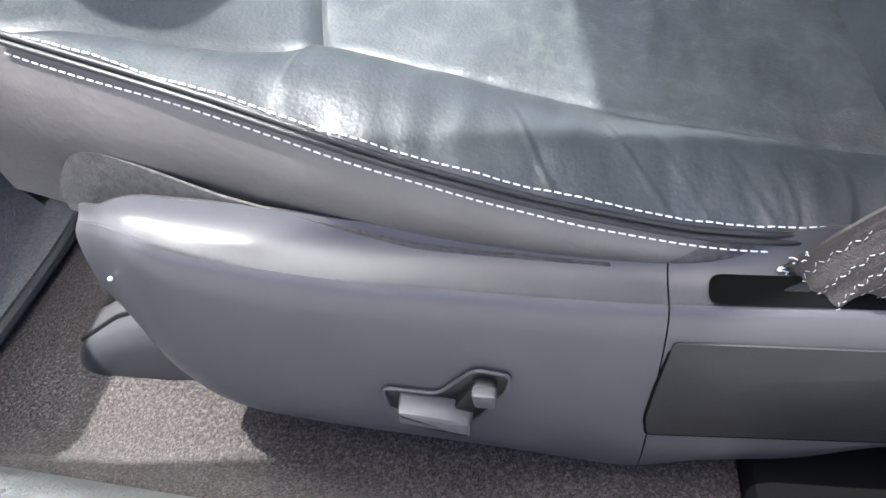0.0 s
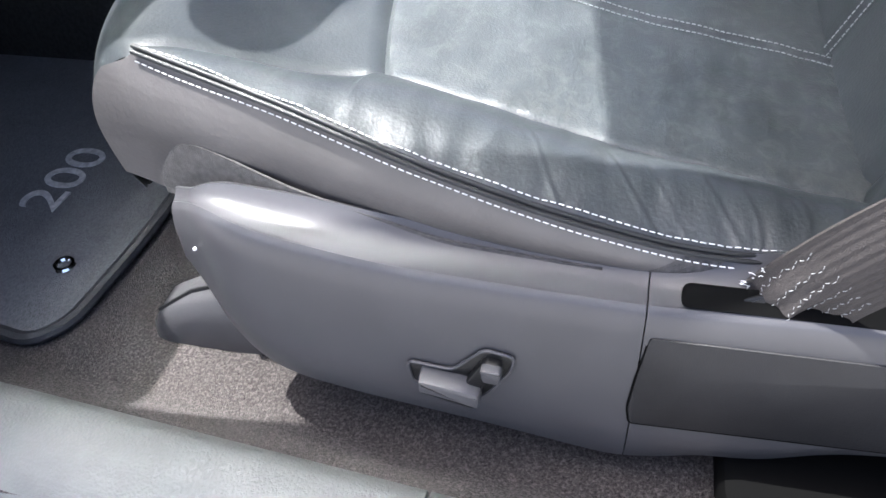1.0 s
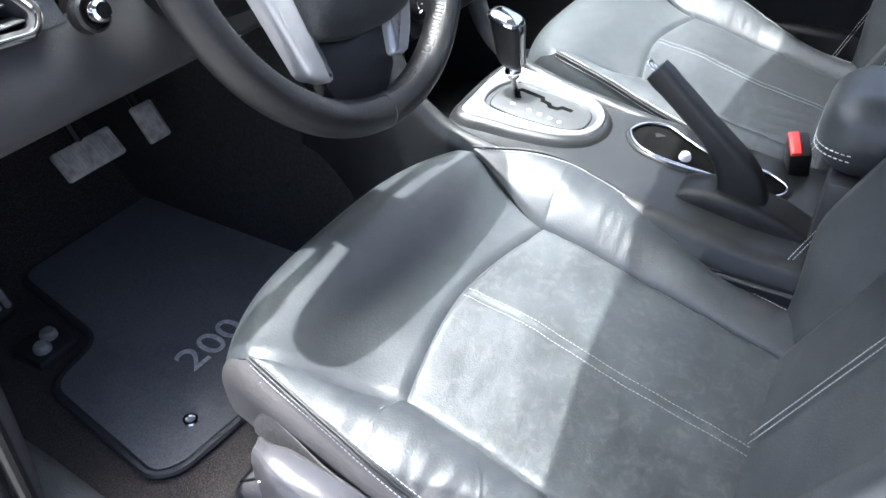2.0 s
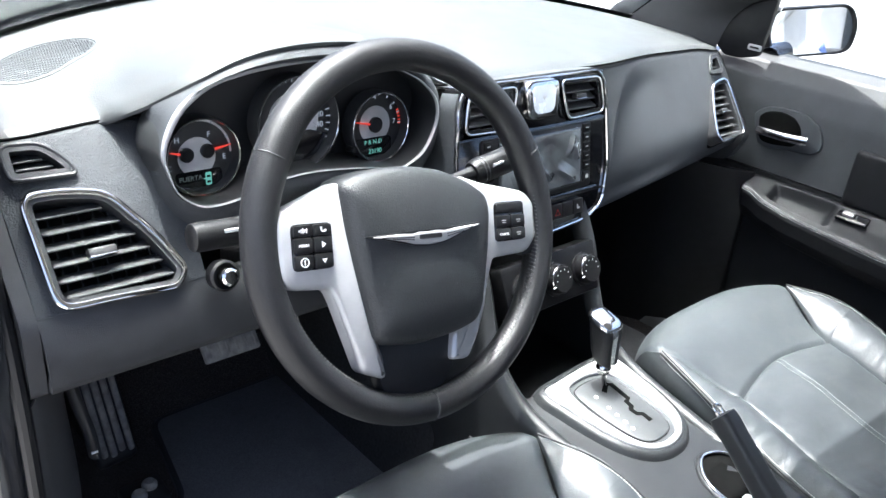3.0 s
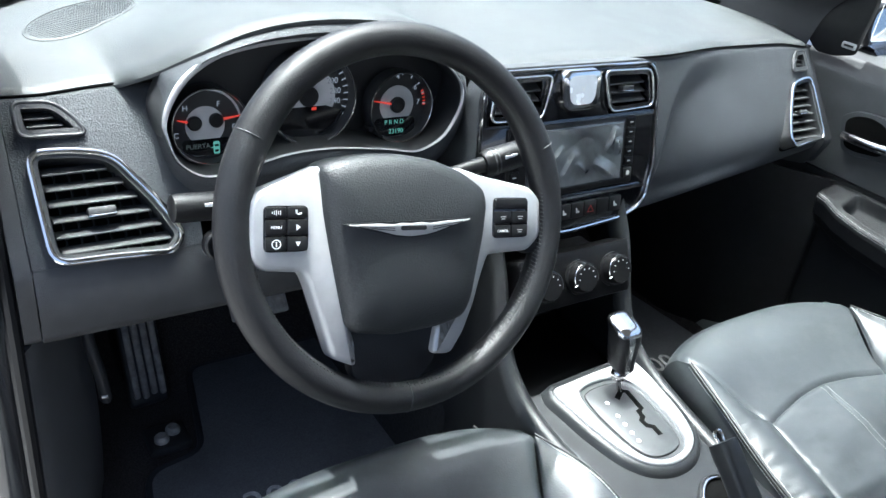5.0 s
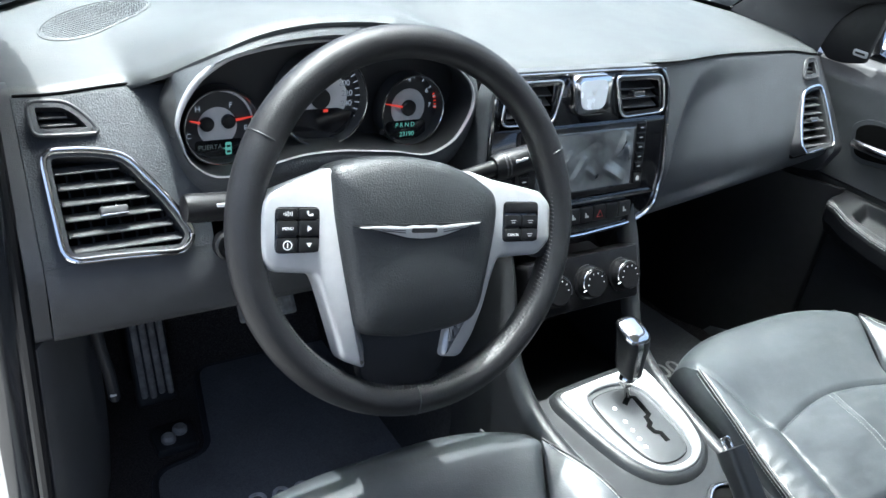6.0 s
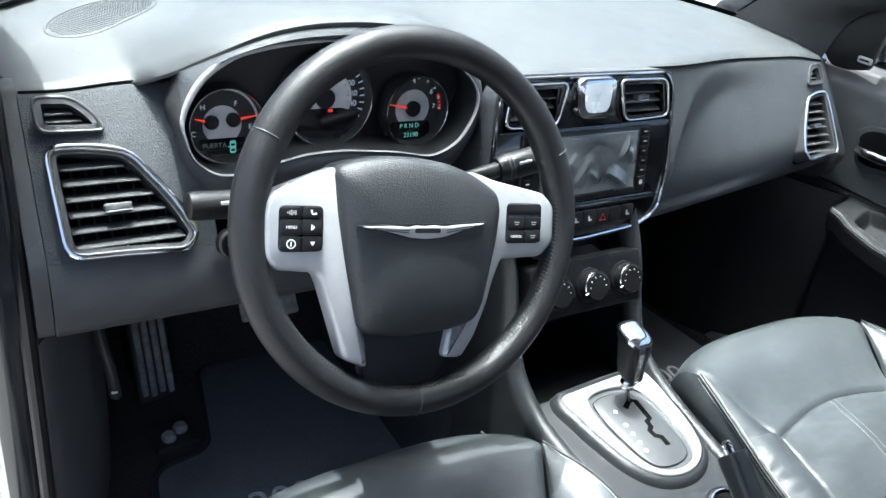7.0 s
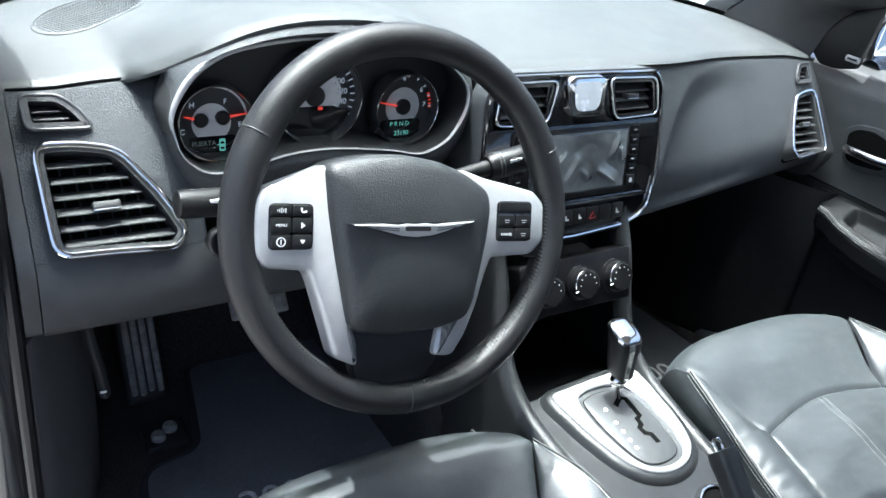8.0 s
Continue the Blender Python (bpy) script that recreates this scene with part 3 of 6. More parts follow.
# Speaker grille on the top deck.
def deck_z(x, y):
    """Height of the top deck at a place."""
    e = deck_edge(x)
    v = (y - e.y + 0.004) / (far_y(x) + 0.039 - e.y)
    wide = 0.16 * sstep(0.04, 0.7, v)
    soft = sum(deck_edge(x + wide * (i / 4 - 1)).z for i in range(9)) / 9
    return lerp(soft, far_z(x), sstep(0, 1, max(0.0, v) ** 0.6))


def on_deck(a, b, lift):
    c, d = math.cos(radians(32)), math.sin(radians(32))
    x, y = -0.205 + c * a - d * b, 0.455 + d * a + c * b
    return Vector((x, y, deck_z(x, y) + lift))


gr = part("speaker_grille", add_grid(bmesh.new(), [[on_deck(0.075 * k * math.cos(t / 40 * 2 * math.pi), 0.045 * k * math.sin(t / 40 * 2 * math.pi), h) for t in range(40)] for k, h in ((1.04, -0.001), (1.02, 0.0010), (0.98, 0.0016), (0.97, 0.0006), (0.6, 0.0006), (0.2, 0.0006))], close_u=True, cap=True), DECK, dash, "fine mesh speaker grille set into the dash top")
bm = bmesh.new()
for i in range(-17, 18):
    for j in range(-10, 11):
        if (i / 17.4) ** 2 + (j / 10.4) ** 2 < 0.90:
            p = on_deck(i * 0.0042, j * 0.0042, 0.0009)
            rbox(p.x - 0.0012, p.x + 0.0012, p.y - 0.0012, p.y + 0.0012, p.z - 0.0006, p.z + 0.0003, 0, bm=bm)
tagged(part("grille_mesh", bm, SOFT, gr, "fine dark perforation"), kind="stuff")

# ---- instrument cluster ----
arch = [(-0.1817, 0.7234), (-0.1745, 0.7434), (-0.1567, 0.7672), (-0.127, 0.7862), (-0.0971, 0.7943), (-0.0652, 0.7991), (-0.0283, 0.8017), (0.0026, 0.8022), (0.045, 0.800), (0.085, 0.794), (0.122, 0.7835), (0.154, 0.769), (0.174, 0.7525), (0.183, 0.738), (0.184, 0.722), (0.177, 0.7035), (0.1587, 0.6794), (0.1333, 0.6668), (0.1121, 0.6639), (0.0791, 0.6706), (0.04, 0.6757), (-0.0018, 0.6796), (-0.0451, 0.6786), (-0.0815, 0.6721), (-0.106, 0.6655), (-0.1311, 0.6636), (-0.1511, 0.6671), (-0.1714, 0.6838), (-0.180, 0.7088)]
arch = [p.to_tuple() for p in spline([(a, b, 0) for a, b in arch], 3, closed=True)]
CZ = 0.715
rim_at = lambda a, b, k=1.0, back=0.0: Vector((a * k, 0.1895 + 0.175 * (b - CZ) + back, CZ + (b - CZ) * k))
cluster = part("gauge_housing", add_grid(bmesh.new(), [[(a * 1.01, 0.246 + 0.05 * (b - CZ), CZ + (b - CZ) * 1.02) for a, b, c in arch], [(a * 1.01, 0.250 + 0.05 * (b - CZ), CZ + (b - CZ) * 1.02) for a, b, c in arch]], close_u=True, cap=True), DIAL, dash, "dark instrument cluster with three round gauges")

# Surround: from the bright rim out to the brow of the dash top, the fascia and the stack.
edge_out = [(-0.1766, 0.262, 0.708), (-0.1777, 0.243, 0.683), (-0.1729, 0.224, 0.657), (-0.1609, 0.210, 0.638), (-0.1395, 0.200, 0.624), (-0.08, 0.198, 0.634), (0.0, 0.198, 0.642), (0.08, 0.198, 0.634), (0.13, 0.198, 0.627), (0.175, 0.206, 0.641), (0.204, 0.222, 0.675), (0.212, 0.238, 0.715)]
edge_out += [(x, deck_edge(x).y, deck_edge(x).z - 0.009) for x in (0.205, 0.19, 0.17, 0.15, 0.125, 0.095, 0.06, 0.03, 0.0, -0.03, -0.06, -0.09, -0.12, -0.14, -0.16, -0.172)]
edge_out = spline(edge_out, 6, closed=True)
turn_of = lambda x, z: math.atan2(z - 0.725, x)


def outer_at(x, z):
    a = turn_of(x, z)
    ang = np.array([turn_of(p.x, p.z) for p in edge_out])
    order = np.argsort(ang)
    return Vector([float(np.interp(a, ang[order], np.array([p[k] for p in edge_out])[order], period=2 * math.pi)) for k in range(3)])


def surround(k, bulge):
    return [rim_at(a, b, 1.012).lerp(outer_at(a, b), k) + Vector((0, -bulge, 0)) for a, b, c in arch]


part("cluster_hood", add_grid(bmesh.new(), [surround(k, h) for k, h in ((0.0, 0.0), (0.18, 0.006), (0.45, 0.010), (0.75, 0.006), (1.0, 0.0))], close_u=True), SOFT, cluster, "dark hood round the instruments", angle=60)
part("cluster_wall", add_grid(bmesh.new(), [[rim_at(a, b, k, d) for a, b, c in arch] for k, d in ((0.998, 0.0), (0.997, 0.004), (1.003, 0.025), (1.015, 0.062))], close_u=True), DIAL, cluster, "black inner wall of the cluster", angle=60)
thick = lambda a, b: 0.0010 + 0.0036 * sstep(-0.03, 0.05, b - CZ) * sstep(0.06, -0.10, a) + 0.0006 * sstep(0.12, 0.17, a)
bm = bmesh.new()
add_grid(bm, [[rim_at(a, b, 1.0) + Vector((a * 5 * w * thick(a, b), -0.0022 * h, (b - CZ) * 8 * w * thick(a, b))) for a, b, c in arch] for w, h in ((-0.9, -1.0), (-0.9, 0.2), (-0.5, 1.0), (0.5, 1.0), (0.9, 0.2), (0.9, -1.0))], close_u=True, close_v=True)
part("bright_rim", bm, SILVER, cluster, "satin bright rim, broad over the dials and thin below", angle=60)


def gauge(cx, cz, r, label):
    """A round dial: ring and cone in front of a recessed face; returns the face and its frame."""
    ring = axes((cx, 0.215, cz), (1, 0, 0), (0, 0.10, 0.995), (0, -0.995, 0.10))
    m = ring @ Matrix.Translation((0, 0, -0.018))
    g = part("gauge", plate(circle(0, 0, r, 48), -0.002, 0.003), DIAL, cluster, label, m=m)
    bm = bmesh.new()
    add_grid(bm, [[(a, b, z) for a, b in circle(0, 0, q, 48)] for q, z in ((r * 1.06, -0.022), (r * 1.06, -0.004), (r * 1.03, 0.0), (r, -0.002), (r * 0.965, -0.0155))], close_u=True)
    part("gauge_cone", bm, DIAL, g, "black cone round the dial", m=ring)
    part("gauge_ring", tube([(a, b, 0.0) for a, b in circle(0, 0, r * 1.012, 48)], 0.0010, 6, closed=True), CHROME, g, m=ring)
    return g, m


def ticks(g, m, r, a0, a1, n, mat=PRINT):
    for i in range(n):
        a = radians(lerp(a0, a1, i / (n - 1)))
        part("tick", rbox(r * 0.86, r * 0.97, -0.0006, 0.0006, 0.003, 0.0036, 0), mat, g, m=m @ Matrix.Rotation(a, 4, "Z"))


def needle(g, m, cx, cy, ln, ang, hub):
    part("needle_hub", lathe([(hub, 0.003), (hub, 0.007), (hub * 0.8, 0.0085)], 24), DARK, g, m=m @ Matrix.Translation((cx, cy, 0)))
    part("needle", plate([(0.004, -0.0016), (ln, -0.0004), (ln, 0.0004), (0.004, 0.0016)], 0.0055, 0.007), NEEDLE, g, "red pointer", m=m @ Matrix.Translation((cx, cy, 0)) @ Matrix.Rotation(radians(ang), 4, "Z"))


T = lambda x, y, z=0.0034: Matrix.Translation((x, y, z))
g, m = gauge(-0.1263, 0.7055, 0.0413, "temperature and fuel gauge with two red pointers")
part("dial_plate", plate(circle(-0.002, -0.002, 0.0218, 40), 0.003, 0.0036), DIALGREY, g, "grey inner dial", m=m)
needle(g, m, -0.0142, 0.002, 0.019, 165, 0.0080)
needle(g, m, 0.0100, 0.0035, 0.028, 8, 0.0080)
ticks(g, m, 0.042, 26, 63, 2)
arc = [[(q * math.cos(radians(a)), q * math.sin(radians(a)), 0.0035) for a in range(-2, 117, 7)] for q in (0.0368, 0.0392)]
part("dial_arc", add_grid(bmesh.new(), arc), DIALGREY, g, "grey fuel arc", m=m)
for ch, a, b in (("H", -0.023, 0.0185), ("C", -0.034, -0.011), ("F", 0.0135, 0.021), ("E", 0.0300, -0.006)):
    letters("mark", ch, 0.0085, PRINT, g, m @ T(a, b))
part("display", plate(rect(-0.028, -0.036, 0.026, -0.017, 0.005), 0.003, 0.0037), GLOSS, g, "dark message display", m=m)
letters("message", "PUERTA", 0.0075, LCDDIM, g, m @ T(-0.011, -0.025, 0.0042))
symbol = part("door_symbol", plate(rect(0.0060, -0.0350, 0.0130, -0.0205, 0.002), 0.0038, 0.0042), LCD, g, "lit car outline", m=m)
for y0, y1 in ((-0.0262, -0.0238), (-0.0325, -0.0300)):
    part("symbol_window", rbox(0.0074, 0.0116, y0, y1, 0.0041, 0.0044, 0), GLOSS, symbol, m=m)
part("symbol_door", rbox(0.0036, 0.0060, -0.0278, -0.0268, 0.0038, 0.0042, 0), LCD, symbol, m=m)

g, m = gauge(-0.0071, 0.728, 0.0532, "central speedometer")
part("dial_plate", plate(circle(0, 0, 0.034, 40), 0.003, 0.0036), DIALGREY, g, "grey inner dial", m=m)
part("dial_boss", plate(circle(0, 0, 0.012, 32), 0.0036, 0.006), DARK, g, m=m)
part("display", plate([(-0.048, -0.020), (-0.03, -0.042), (0.0, -0.050), (0.03, -0.042), (0.046, -0.020), (0.022, -0.012), (-0.022, -0.012)], 0.003, 0.0039), GLOSS, g, "dark lower display", m=m)
ticks(g, m, 0.053, -28, 208, 25)
for body, ang in (("200", 28), ("220", 7), ("240", -13), ("180", 50), ("160", 72)):
    letters("numeral", body, 0.0098, PRINT, g, m @ T(0.0345 * math.cos(radians(ang)), 0.0350 * math.sin(radians(ang))))
part("warning_light", rbox(0.004, 0.010, -0.0165, -0.013, 0.0036, 0.0042, 0), NEEDLE, g, m=m)

g, m = gauge(0.1131, 0.7076, 0.0429, "rev counter with a red pointer")
part("dial_plate", plate(circle(0, 0.001, 0.024, 40), 0.003, 0.0036), DIALGREY, g, "grey inner dial", m=m)
needle(g, m, 0, 0.001, 0.036, 168, 0.010)
ticks(g, m, 0.044, 0, 100, 6)
ticks(g, m, 0.044, -2, 24, 5, NEEDLE)
for body, a, b in (("6", 0.026, 0.021), ("7", 0.031, 0.002), ("4", 0.0, 0.036)):
    letters("numeral", body, 0.009, PRINT, g, m @ T(a, b))
part("display", plate(rect(-0.031, -0.039, 0.027, -0.015, 0.008), 0.003, 0.0038), GLOSS, g, "dark gear and distance display", m=m)
letters("gear_letters", "P R N D", 0.008, LCD, g, m @ T(-0.003, -0.021, 0.0042))
letters("distance_digits", "23190", 0.0085, LCD, g, m @ T(0.0, -0.033, 0.0042))
part("button", lathe([(0.004, 0.0), (0.004, 0.012), (0.003, 0.014)], 16), DARK, cluster, m=axes((0.070, 0.226, 0.683), (1, 0, 0), (0, 0.1, 0.995), (0, -0.995, 0.1)))

# ---- middle stack ----
stack = part("stack_panel", plate(rounded([(-0.1635, -0.0615), (0.1635, -0.0615), (0.166, -0.14), (0.152, -0.205), (0.11, -0.222), (0.0, -0.228), (-0.11, -0.222), (-0.152, -0.205), (-0.166, -0.14)][::-1], 0.012), -0.05, -0.001, 0.003), GLOSS, dash, "gloss black centre stack with vents and screen", m=SM)
# Flat back whose black carries the shade of the bay.
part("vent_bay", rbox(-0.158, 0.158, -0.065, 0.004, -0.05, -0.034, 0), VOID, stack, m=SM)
part("bridge", plate(rounded([(-0.060, 0.004), (-0.0625, -0.064), (0.0625, -0.064), (0.060, 0.004), (0.046, 0.004), (-0.046, 0.004)], 0.002), -0.05, -0.001, 0.001), GLOSS, stack, m=SM)
part("top_strip", rbox(-0.150, 0.150, -0.003, 0.005, -0.05, -0.001, 0.001), GLOSS, stack, m=SM)
for sx in (-1, 1):
    part("side_strip", plate(rounded([(sx * 0.138, 0.004), (sx * 0.150, 0.004), (sx * 0.162, -0.064), (sx * 0.146, -0.064)][::-sx], 0.002), -0.05, -0.001, 0.001), GLOSS, stack, m=SM)
so = rounded([(-0.141, 0.005), (0.141, 0.005), (0.156, -0.02), (0.164, -0.14), (0.150, -0.203), (0.108, -0.220), (0.0, -0.226), (-0.108, -0.220), (-0.150, -0.203), (-0.164, -0.14), (-0.156, -0.02)], 0.02)
part("bright_rim", tube([(a, b, 0.0) for a, b in so], 0.0024, 8, closed=True), CHROME, stack, "thin chrome rim", m=SM)
part("stack_surround", frame_ring(shrink(so, -0.005), so, -0.09, -0.002), SOFT, stack, "dark padded surround", m=SM)
for sx in (-1, 1):
    o = [(sx * 0.044, -0.001), (sx * 0.139, -0.002), (sx * 0.149, -0.058), (sx * 0.061, -0.061)]
    vent("air_vent", rounded(o if sx > 0 else o[::-1], 0.015, 6), SM @ Matrix.Translation((0, 0, 0.002)), 3, True, "centre air vent with chrome rim and dark louvres", rim=0.0018, knob=(sx * 0.094, -0.028), mat=GLOSS)
clock = part("clock", plate(rounded([(-0.037, 0.004), (0.037, 0.004), (0.031, -0.052), (-0.031, -0.052)], 0.018, 6), -0.004, 0.012, 0.005), CHROME, stack, "chrome-cased analogue clock", m=SM)
part("clock_face", plate(rounded([(-0.026, -0.004), (0.026, -0.004), (0.021, -0.043), (-0.021, -0.043)], 0.013, 6), 0.006, 0.0125), CLOCKFACE, clock, "pale silver dial", m=SM)
for ang, ln in ((60, 0.0085), (118, 0.0065)):
    part("clock_pointer", rbox(0, ln, -0.0003, 0.0003, 0.0125, 0.0129, 0), STEEL, clock, m=SM @ Matrix.Translation((0, -0.024, 0)) @ Matrix.Rotation(radians(ang), 4, "Z"))
part("sleeve", plate(rect(-0.117, -0.168, 0.117, -0.068, 0.006), -0.002, 0.002, 0.001), DARK, stack, m=SM)
screen = part("screen", plate(rect(-0.085, -0.160, 0.092, -0.074, 0.003), 0.002, 0.0045, 0.0008), SCREEN, stack, "dark touch screen under crumpled clear film", m=SM)
FOLDS = [(0.066, -0.098, 1.15, 0.020, 0.0056), (0.078, -0.110, 1.9, 0.014, 0.0050), (0.055, -0.141, 2.6, 0.024, 0.0052), (0.012, -0.134, 2.35, 0.015, 0.0036), (-0.012, -0.126, 1.0, 0.022, 0.0034), (-0.035, -0.112, 0.8, 0.018, 0.0030), (-0.055, -0.134, 2.0, 0.018, 0.0040)]


def film(u, v):
    a, b = lerp(-0.082, 0.089, u), lerp(-0.157, -0.077, v)
    z = 0.0050 + 0.0016 * abs(noise.noise(Vector((a * 26 + 9 * b, b * 40, 3))))
    for ca, cb, ang, ln, h in FOLDS:
        p, q = a - ca, b - cb
        along, off = p * math.cos(ang) + q * math.sin(ang), q * math.cos(ang) - p * math.sin(ang)
        z += h * max(0.0, 1 - (off / 0.0062 if off > 0 else -off / 0.016)) * max(0.0, 1 - (along / ln) ** 2)
    return (a, b, z)


part("clear_film", surf(film, 90, 50), FILM, screen, "crumpled clear protective film", m=SM, smooth=False)
for sx in (-1, 1):
    x0 = 0.0975 if sx > 0 else -0.1135
    part("button_strip", plate(rect(x0 - 0.0008, -0.141, x0 + 0.0168, -0.070, 0.002), 0.001, 0.0032, 0.0006), DARK, stack, "dark strip under the small buttons", m=SM)
    for i in range(5):
        y = -0.077 - i * 0.0142
        part("button", plate(rect(x0, y - 0.0062, x0 + 0.016, y + 0.0060, 0.0014), 0.002, 0.0046, 0.0008), BLACKPANEL, stack, m=SM)
        part("button_mark", rbox(x0 + 0.0050, x0 + 0.0110, y - 0.0007, y + 0.0007, 0.0046, 0.0049, 0), DIALGREY, stack, m=SM)
    part("port_flap", plate(rect(x0, -0.160, x0 + 0.016, -0.1435, 0.002), 0.001, 0.0046, 0.001), DARK, stack, "small dark port flap", m=SM)
    part("port_mark", plate([(x0 + 0.005, -0.155), (x0 + 0.011, -0.155), (x0 + 0.011, -0.150), (x0 + 0.008, -0.148), (x0 + 0.005, -0.150)], 0.0046, 0.0050), DIALGREY, stack, m=SM)
part("bright_strip", plate(rect(-0.145, -0.1775, 0.145, -0.1745, 0.001), 0.0, 0.003), CHROME, stack, "thin chrome strip", m=SM)
for i in range(7):
    x = -0.0735 + i * 0.0245
    b = part("switch", plate(rect(x, -0.207, x + 0.0232, -0.184, 0.002), 0.0, 0.005, 0.0012), DARK, stack, "dark rocker switch", m=SM)
    if i == 4:
        part("hazard_triangle", tube([(x + 0.006, -0.201, 0.0052), (x + 0.0172, -0.201, 0.0052), (x + 0.0116, -0.1915, 0.0052)], 0.0009, 6, closed=True), DULLRED, b, "red hazard triangle", m=SM)
    elif i != 5:
        part("switch_mark", plate([(x + 0.0085, -0.1995), (x + 0.0150, -0.1995), (x + 0.0145, -0.1970), (x + 0.0115, -0.1965), (x + 0.0100, -0.1920), (x + 0.0080, -0.1920)], 0.005, 0.0054), DIALGREY, b, m=SM)

# Lower stack: the climate panel and the tray under it, tapering into the console.
HM = axes((XC, 0.098, 0.474), (1, 0, 0), (0, 0.42, 0.9075), (0, -0.9075, 0.42))
climate = part("climate_panel", plate(rounded([(-0.105, 0.040), (0.105, 0.040), (0.100, -0.038), (-0.100, -0.038)], 0.008), -0.03, 0.0, 0.003), BLACKPANEL, dash, "dark climate panel with three knobs", m=HM)
for sx in (-1, 0, 1):
    km = HM @ Matrix.Translation((sx * 0.066, 0, 0))
    k = part("knob", lathe([(0.0255, 0.0), (0.0255, 0.003), (0.0225, 0.005), (0.021, 0.017), (0.019, 0.020), (0.0, 0.020)], 36), BLACKPANEL, climate, "round black climate knob", m=km)
    arc = [(0.0215 * math.cos(radians(a)), 0.0215 * math.sin(radians(a)), 0.018) for a in range(-20, 200, 10)]
    part("bright_arc", tube(arc, 0.0010, 6), CHROME, k, "chrome arc", m=km)
    part("pointer", rbox(-0.025, -0.020, -0.0004, 0.0004, 0.018, 0.0204, 0), WHITE, k, m=km @ Matrix.Rotation(radians(20), 4, "Z"))
    for a in range(0, 181, 36):
        part("knob_mark", rbox(-0.0006, 0.0006, 0.0135, 0.0155, 0.020, 0.0203, 0), WHITE, k, m=km @ Matrix.Rotation(radians(a - 90), 4, "Z"))


leg_line = spline([(0, 0.150, 0.560), (0, 0.112, 0.500), (0, 0.085, 0.440), (0, 0.055, 0.390), (0, 0.010, 0.358), (0, -0.05, 0.340), (0, -0.12, 0.328), (0, -0.22, 0.312)], 6)


def leg_x(k, sx):
    if sx > 0:
        return lerp(0.108, 0.094, sstep(0, 0.5, k)) - 0.006 * sstep(0.6, 1, k)
    return lerp(0.128, 0.136, sstep(0, 0.45, k)) - 0.016 * sstep(0.6, 1, k)


def leg(sx, inner):
    """The leg that runs from the stack down into the console: a rounded upper edge over a side wall to the floor."""
    rows = []
    n = len(leg_line) - 1
    for i, p in enumerate(leg_line):
        k = i / n
        x = leg_x(k, sx)
        w = lerp(0.010, 0.016, k)
        prof = [(x - w, 0.030, -0.012), (x - w * 0.8, 0.003, -0.002), (x, -0.003, 0.003), (x + w * 0.7, 0.003, -0.004), (x + w * 1.1, 0.012, -0.02)]
        r = [(XC + sx * a, p.y + b * (1 - k), p.z + c) for a, b, c in prof]
        r += [(XC + sx * (x + w * 1.3), lerp(p.y, p.y + 0.10, 1 - k), lerp(p.z, 0.06, 0.5)), (XC + sx * (x + w * 1.6), lerp(p.y, p.y + 0.10, 1 - k), 0.06)]
        rows.append(r)
    return add_grid(bmesh.new(), rows)


for sx in (-1, 1):
    part("stack_leg", leg(sx, 0), CONSOLE, dash, "smooth grey leg of the centre stack", angle=70)
    part("tunnel_side", surf(lambda u, v: (XC + sx * lerp(0.120, 0.170, v), lerp(0.16, 0.93, u), lerp(0.42, 0.06, v)), 8, 6), TUNNEL, dash, "dark tunnel side")
tray = part("tray", rbox(XC - 0.125, XC + 0.095, 0.03, 0.24, 0.300, 0.308, 0.003), BLACKPANEL, dash, "dark storage tray")
part("tray_back", rbox(XC - 0.13, XC + 0.11, 0.225, 0.245, 0.30, 0.44, 0.004), BLACKPANEL, dash)
part("socket", lathe([(0.013, 0), (0.013, 0.006), (0.009, 0.008)], 24), DARK, dash, m=axes((XC + 0.06, 0.222, 0.40), (1, 0, 0), (0, 0, 1), (0, -1, 0)))
part("stack_base", rbox(XC - 0.135, XC + 0.135, 0.115, 0.24, 0.425, 0.445, 0.004), DARK, dash)
# Ignition switch.
IM = axes((-0.140, 0.150, 0.596), (1, 0, 0), (0, 0.3, 0.954), (0, -0.954, 0.3))
ign = part("headlamp_switch", lathe([(0.017, -0.01), (0.017, 0.002), (0.0145, 0.004), (0.0145, 0.0), (0.010, 0.0)], 32), DARK, dash, "round headlamp dial", m=IM)
part("dial_knob", lathe([(0.011, 0), (0.0095, 0.014), (0.007, 0.016)], 24), CHROME, ign, "bright dial knob", m=IM)

# ---- steering wheel ----
WP = axes((0.0124, 0.0173, 0.6666), (0.9913, -0.0501, -0.1219), (0.1318, 0.3767, 0.9169), (0.0, -0.925, 0.380))
RW = WP @ Matrix.Translation((-0.0012, -0.0008, 0))
WM = WP @ Matrix.Translation((-0.005, -0.002, 0)) @ Matrix.Diagonal((1.068, 1.045, 1, 1))
wheel = thing("steering_wheel", "black leather steering wheel with satin silver spokes", "steering wheel")
RM, RT = 0.1828, 0.0168


def rim_pt(u, v):
    a, b = 2 * math.pi * u, 2 * math.pi * v
    thumb = 0.0025 * (math.exp(-((a - radians(25)) / 0.22) ** 2) + math.exp(-((a - radians(155)) / 0.22) ** 2))
    r = RT + thumb * max(0, math.cos(b + math.pi))
    return ((RM + r * math.cos(b)) * math.cos(a), (RM + r * math.cos(b)) * math.sin(a), 1.05 * r * math.sin(b))


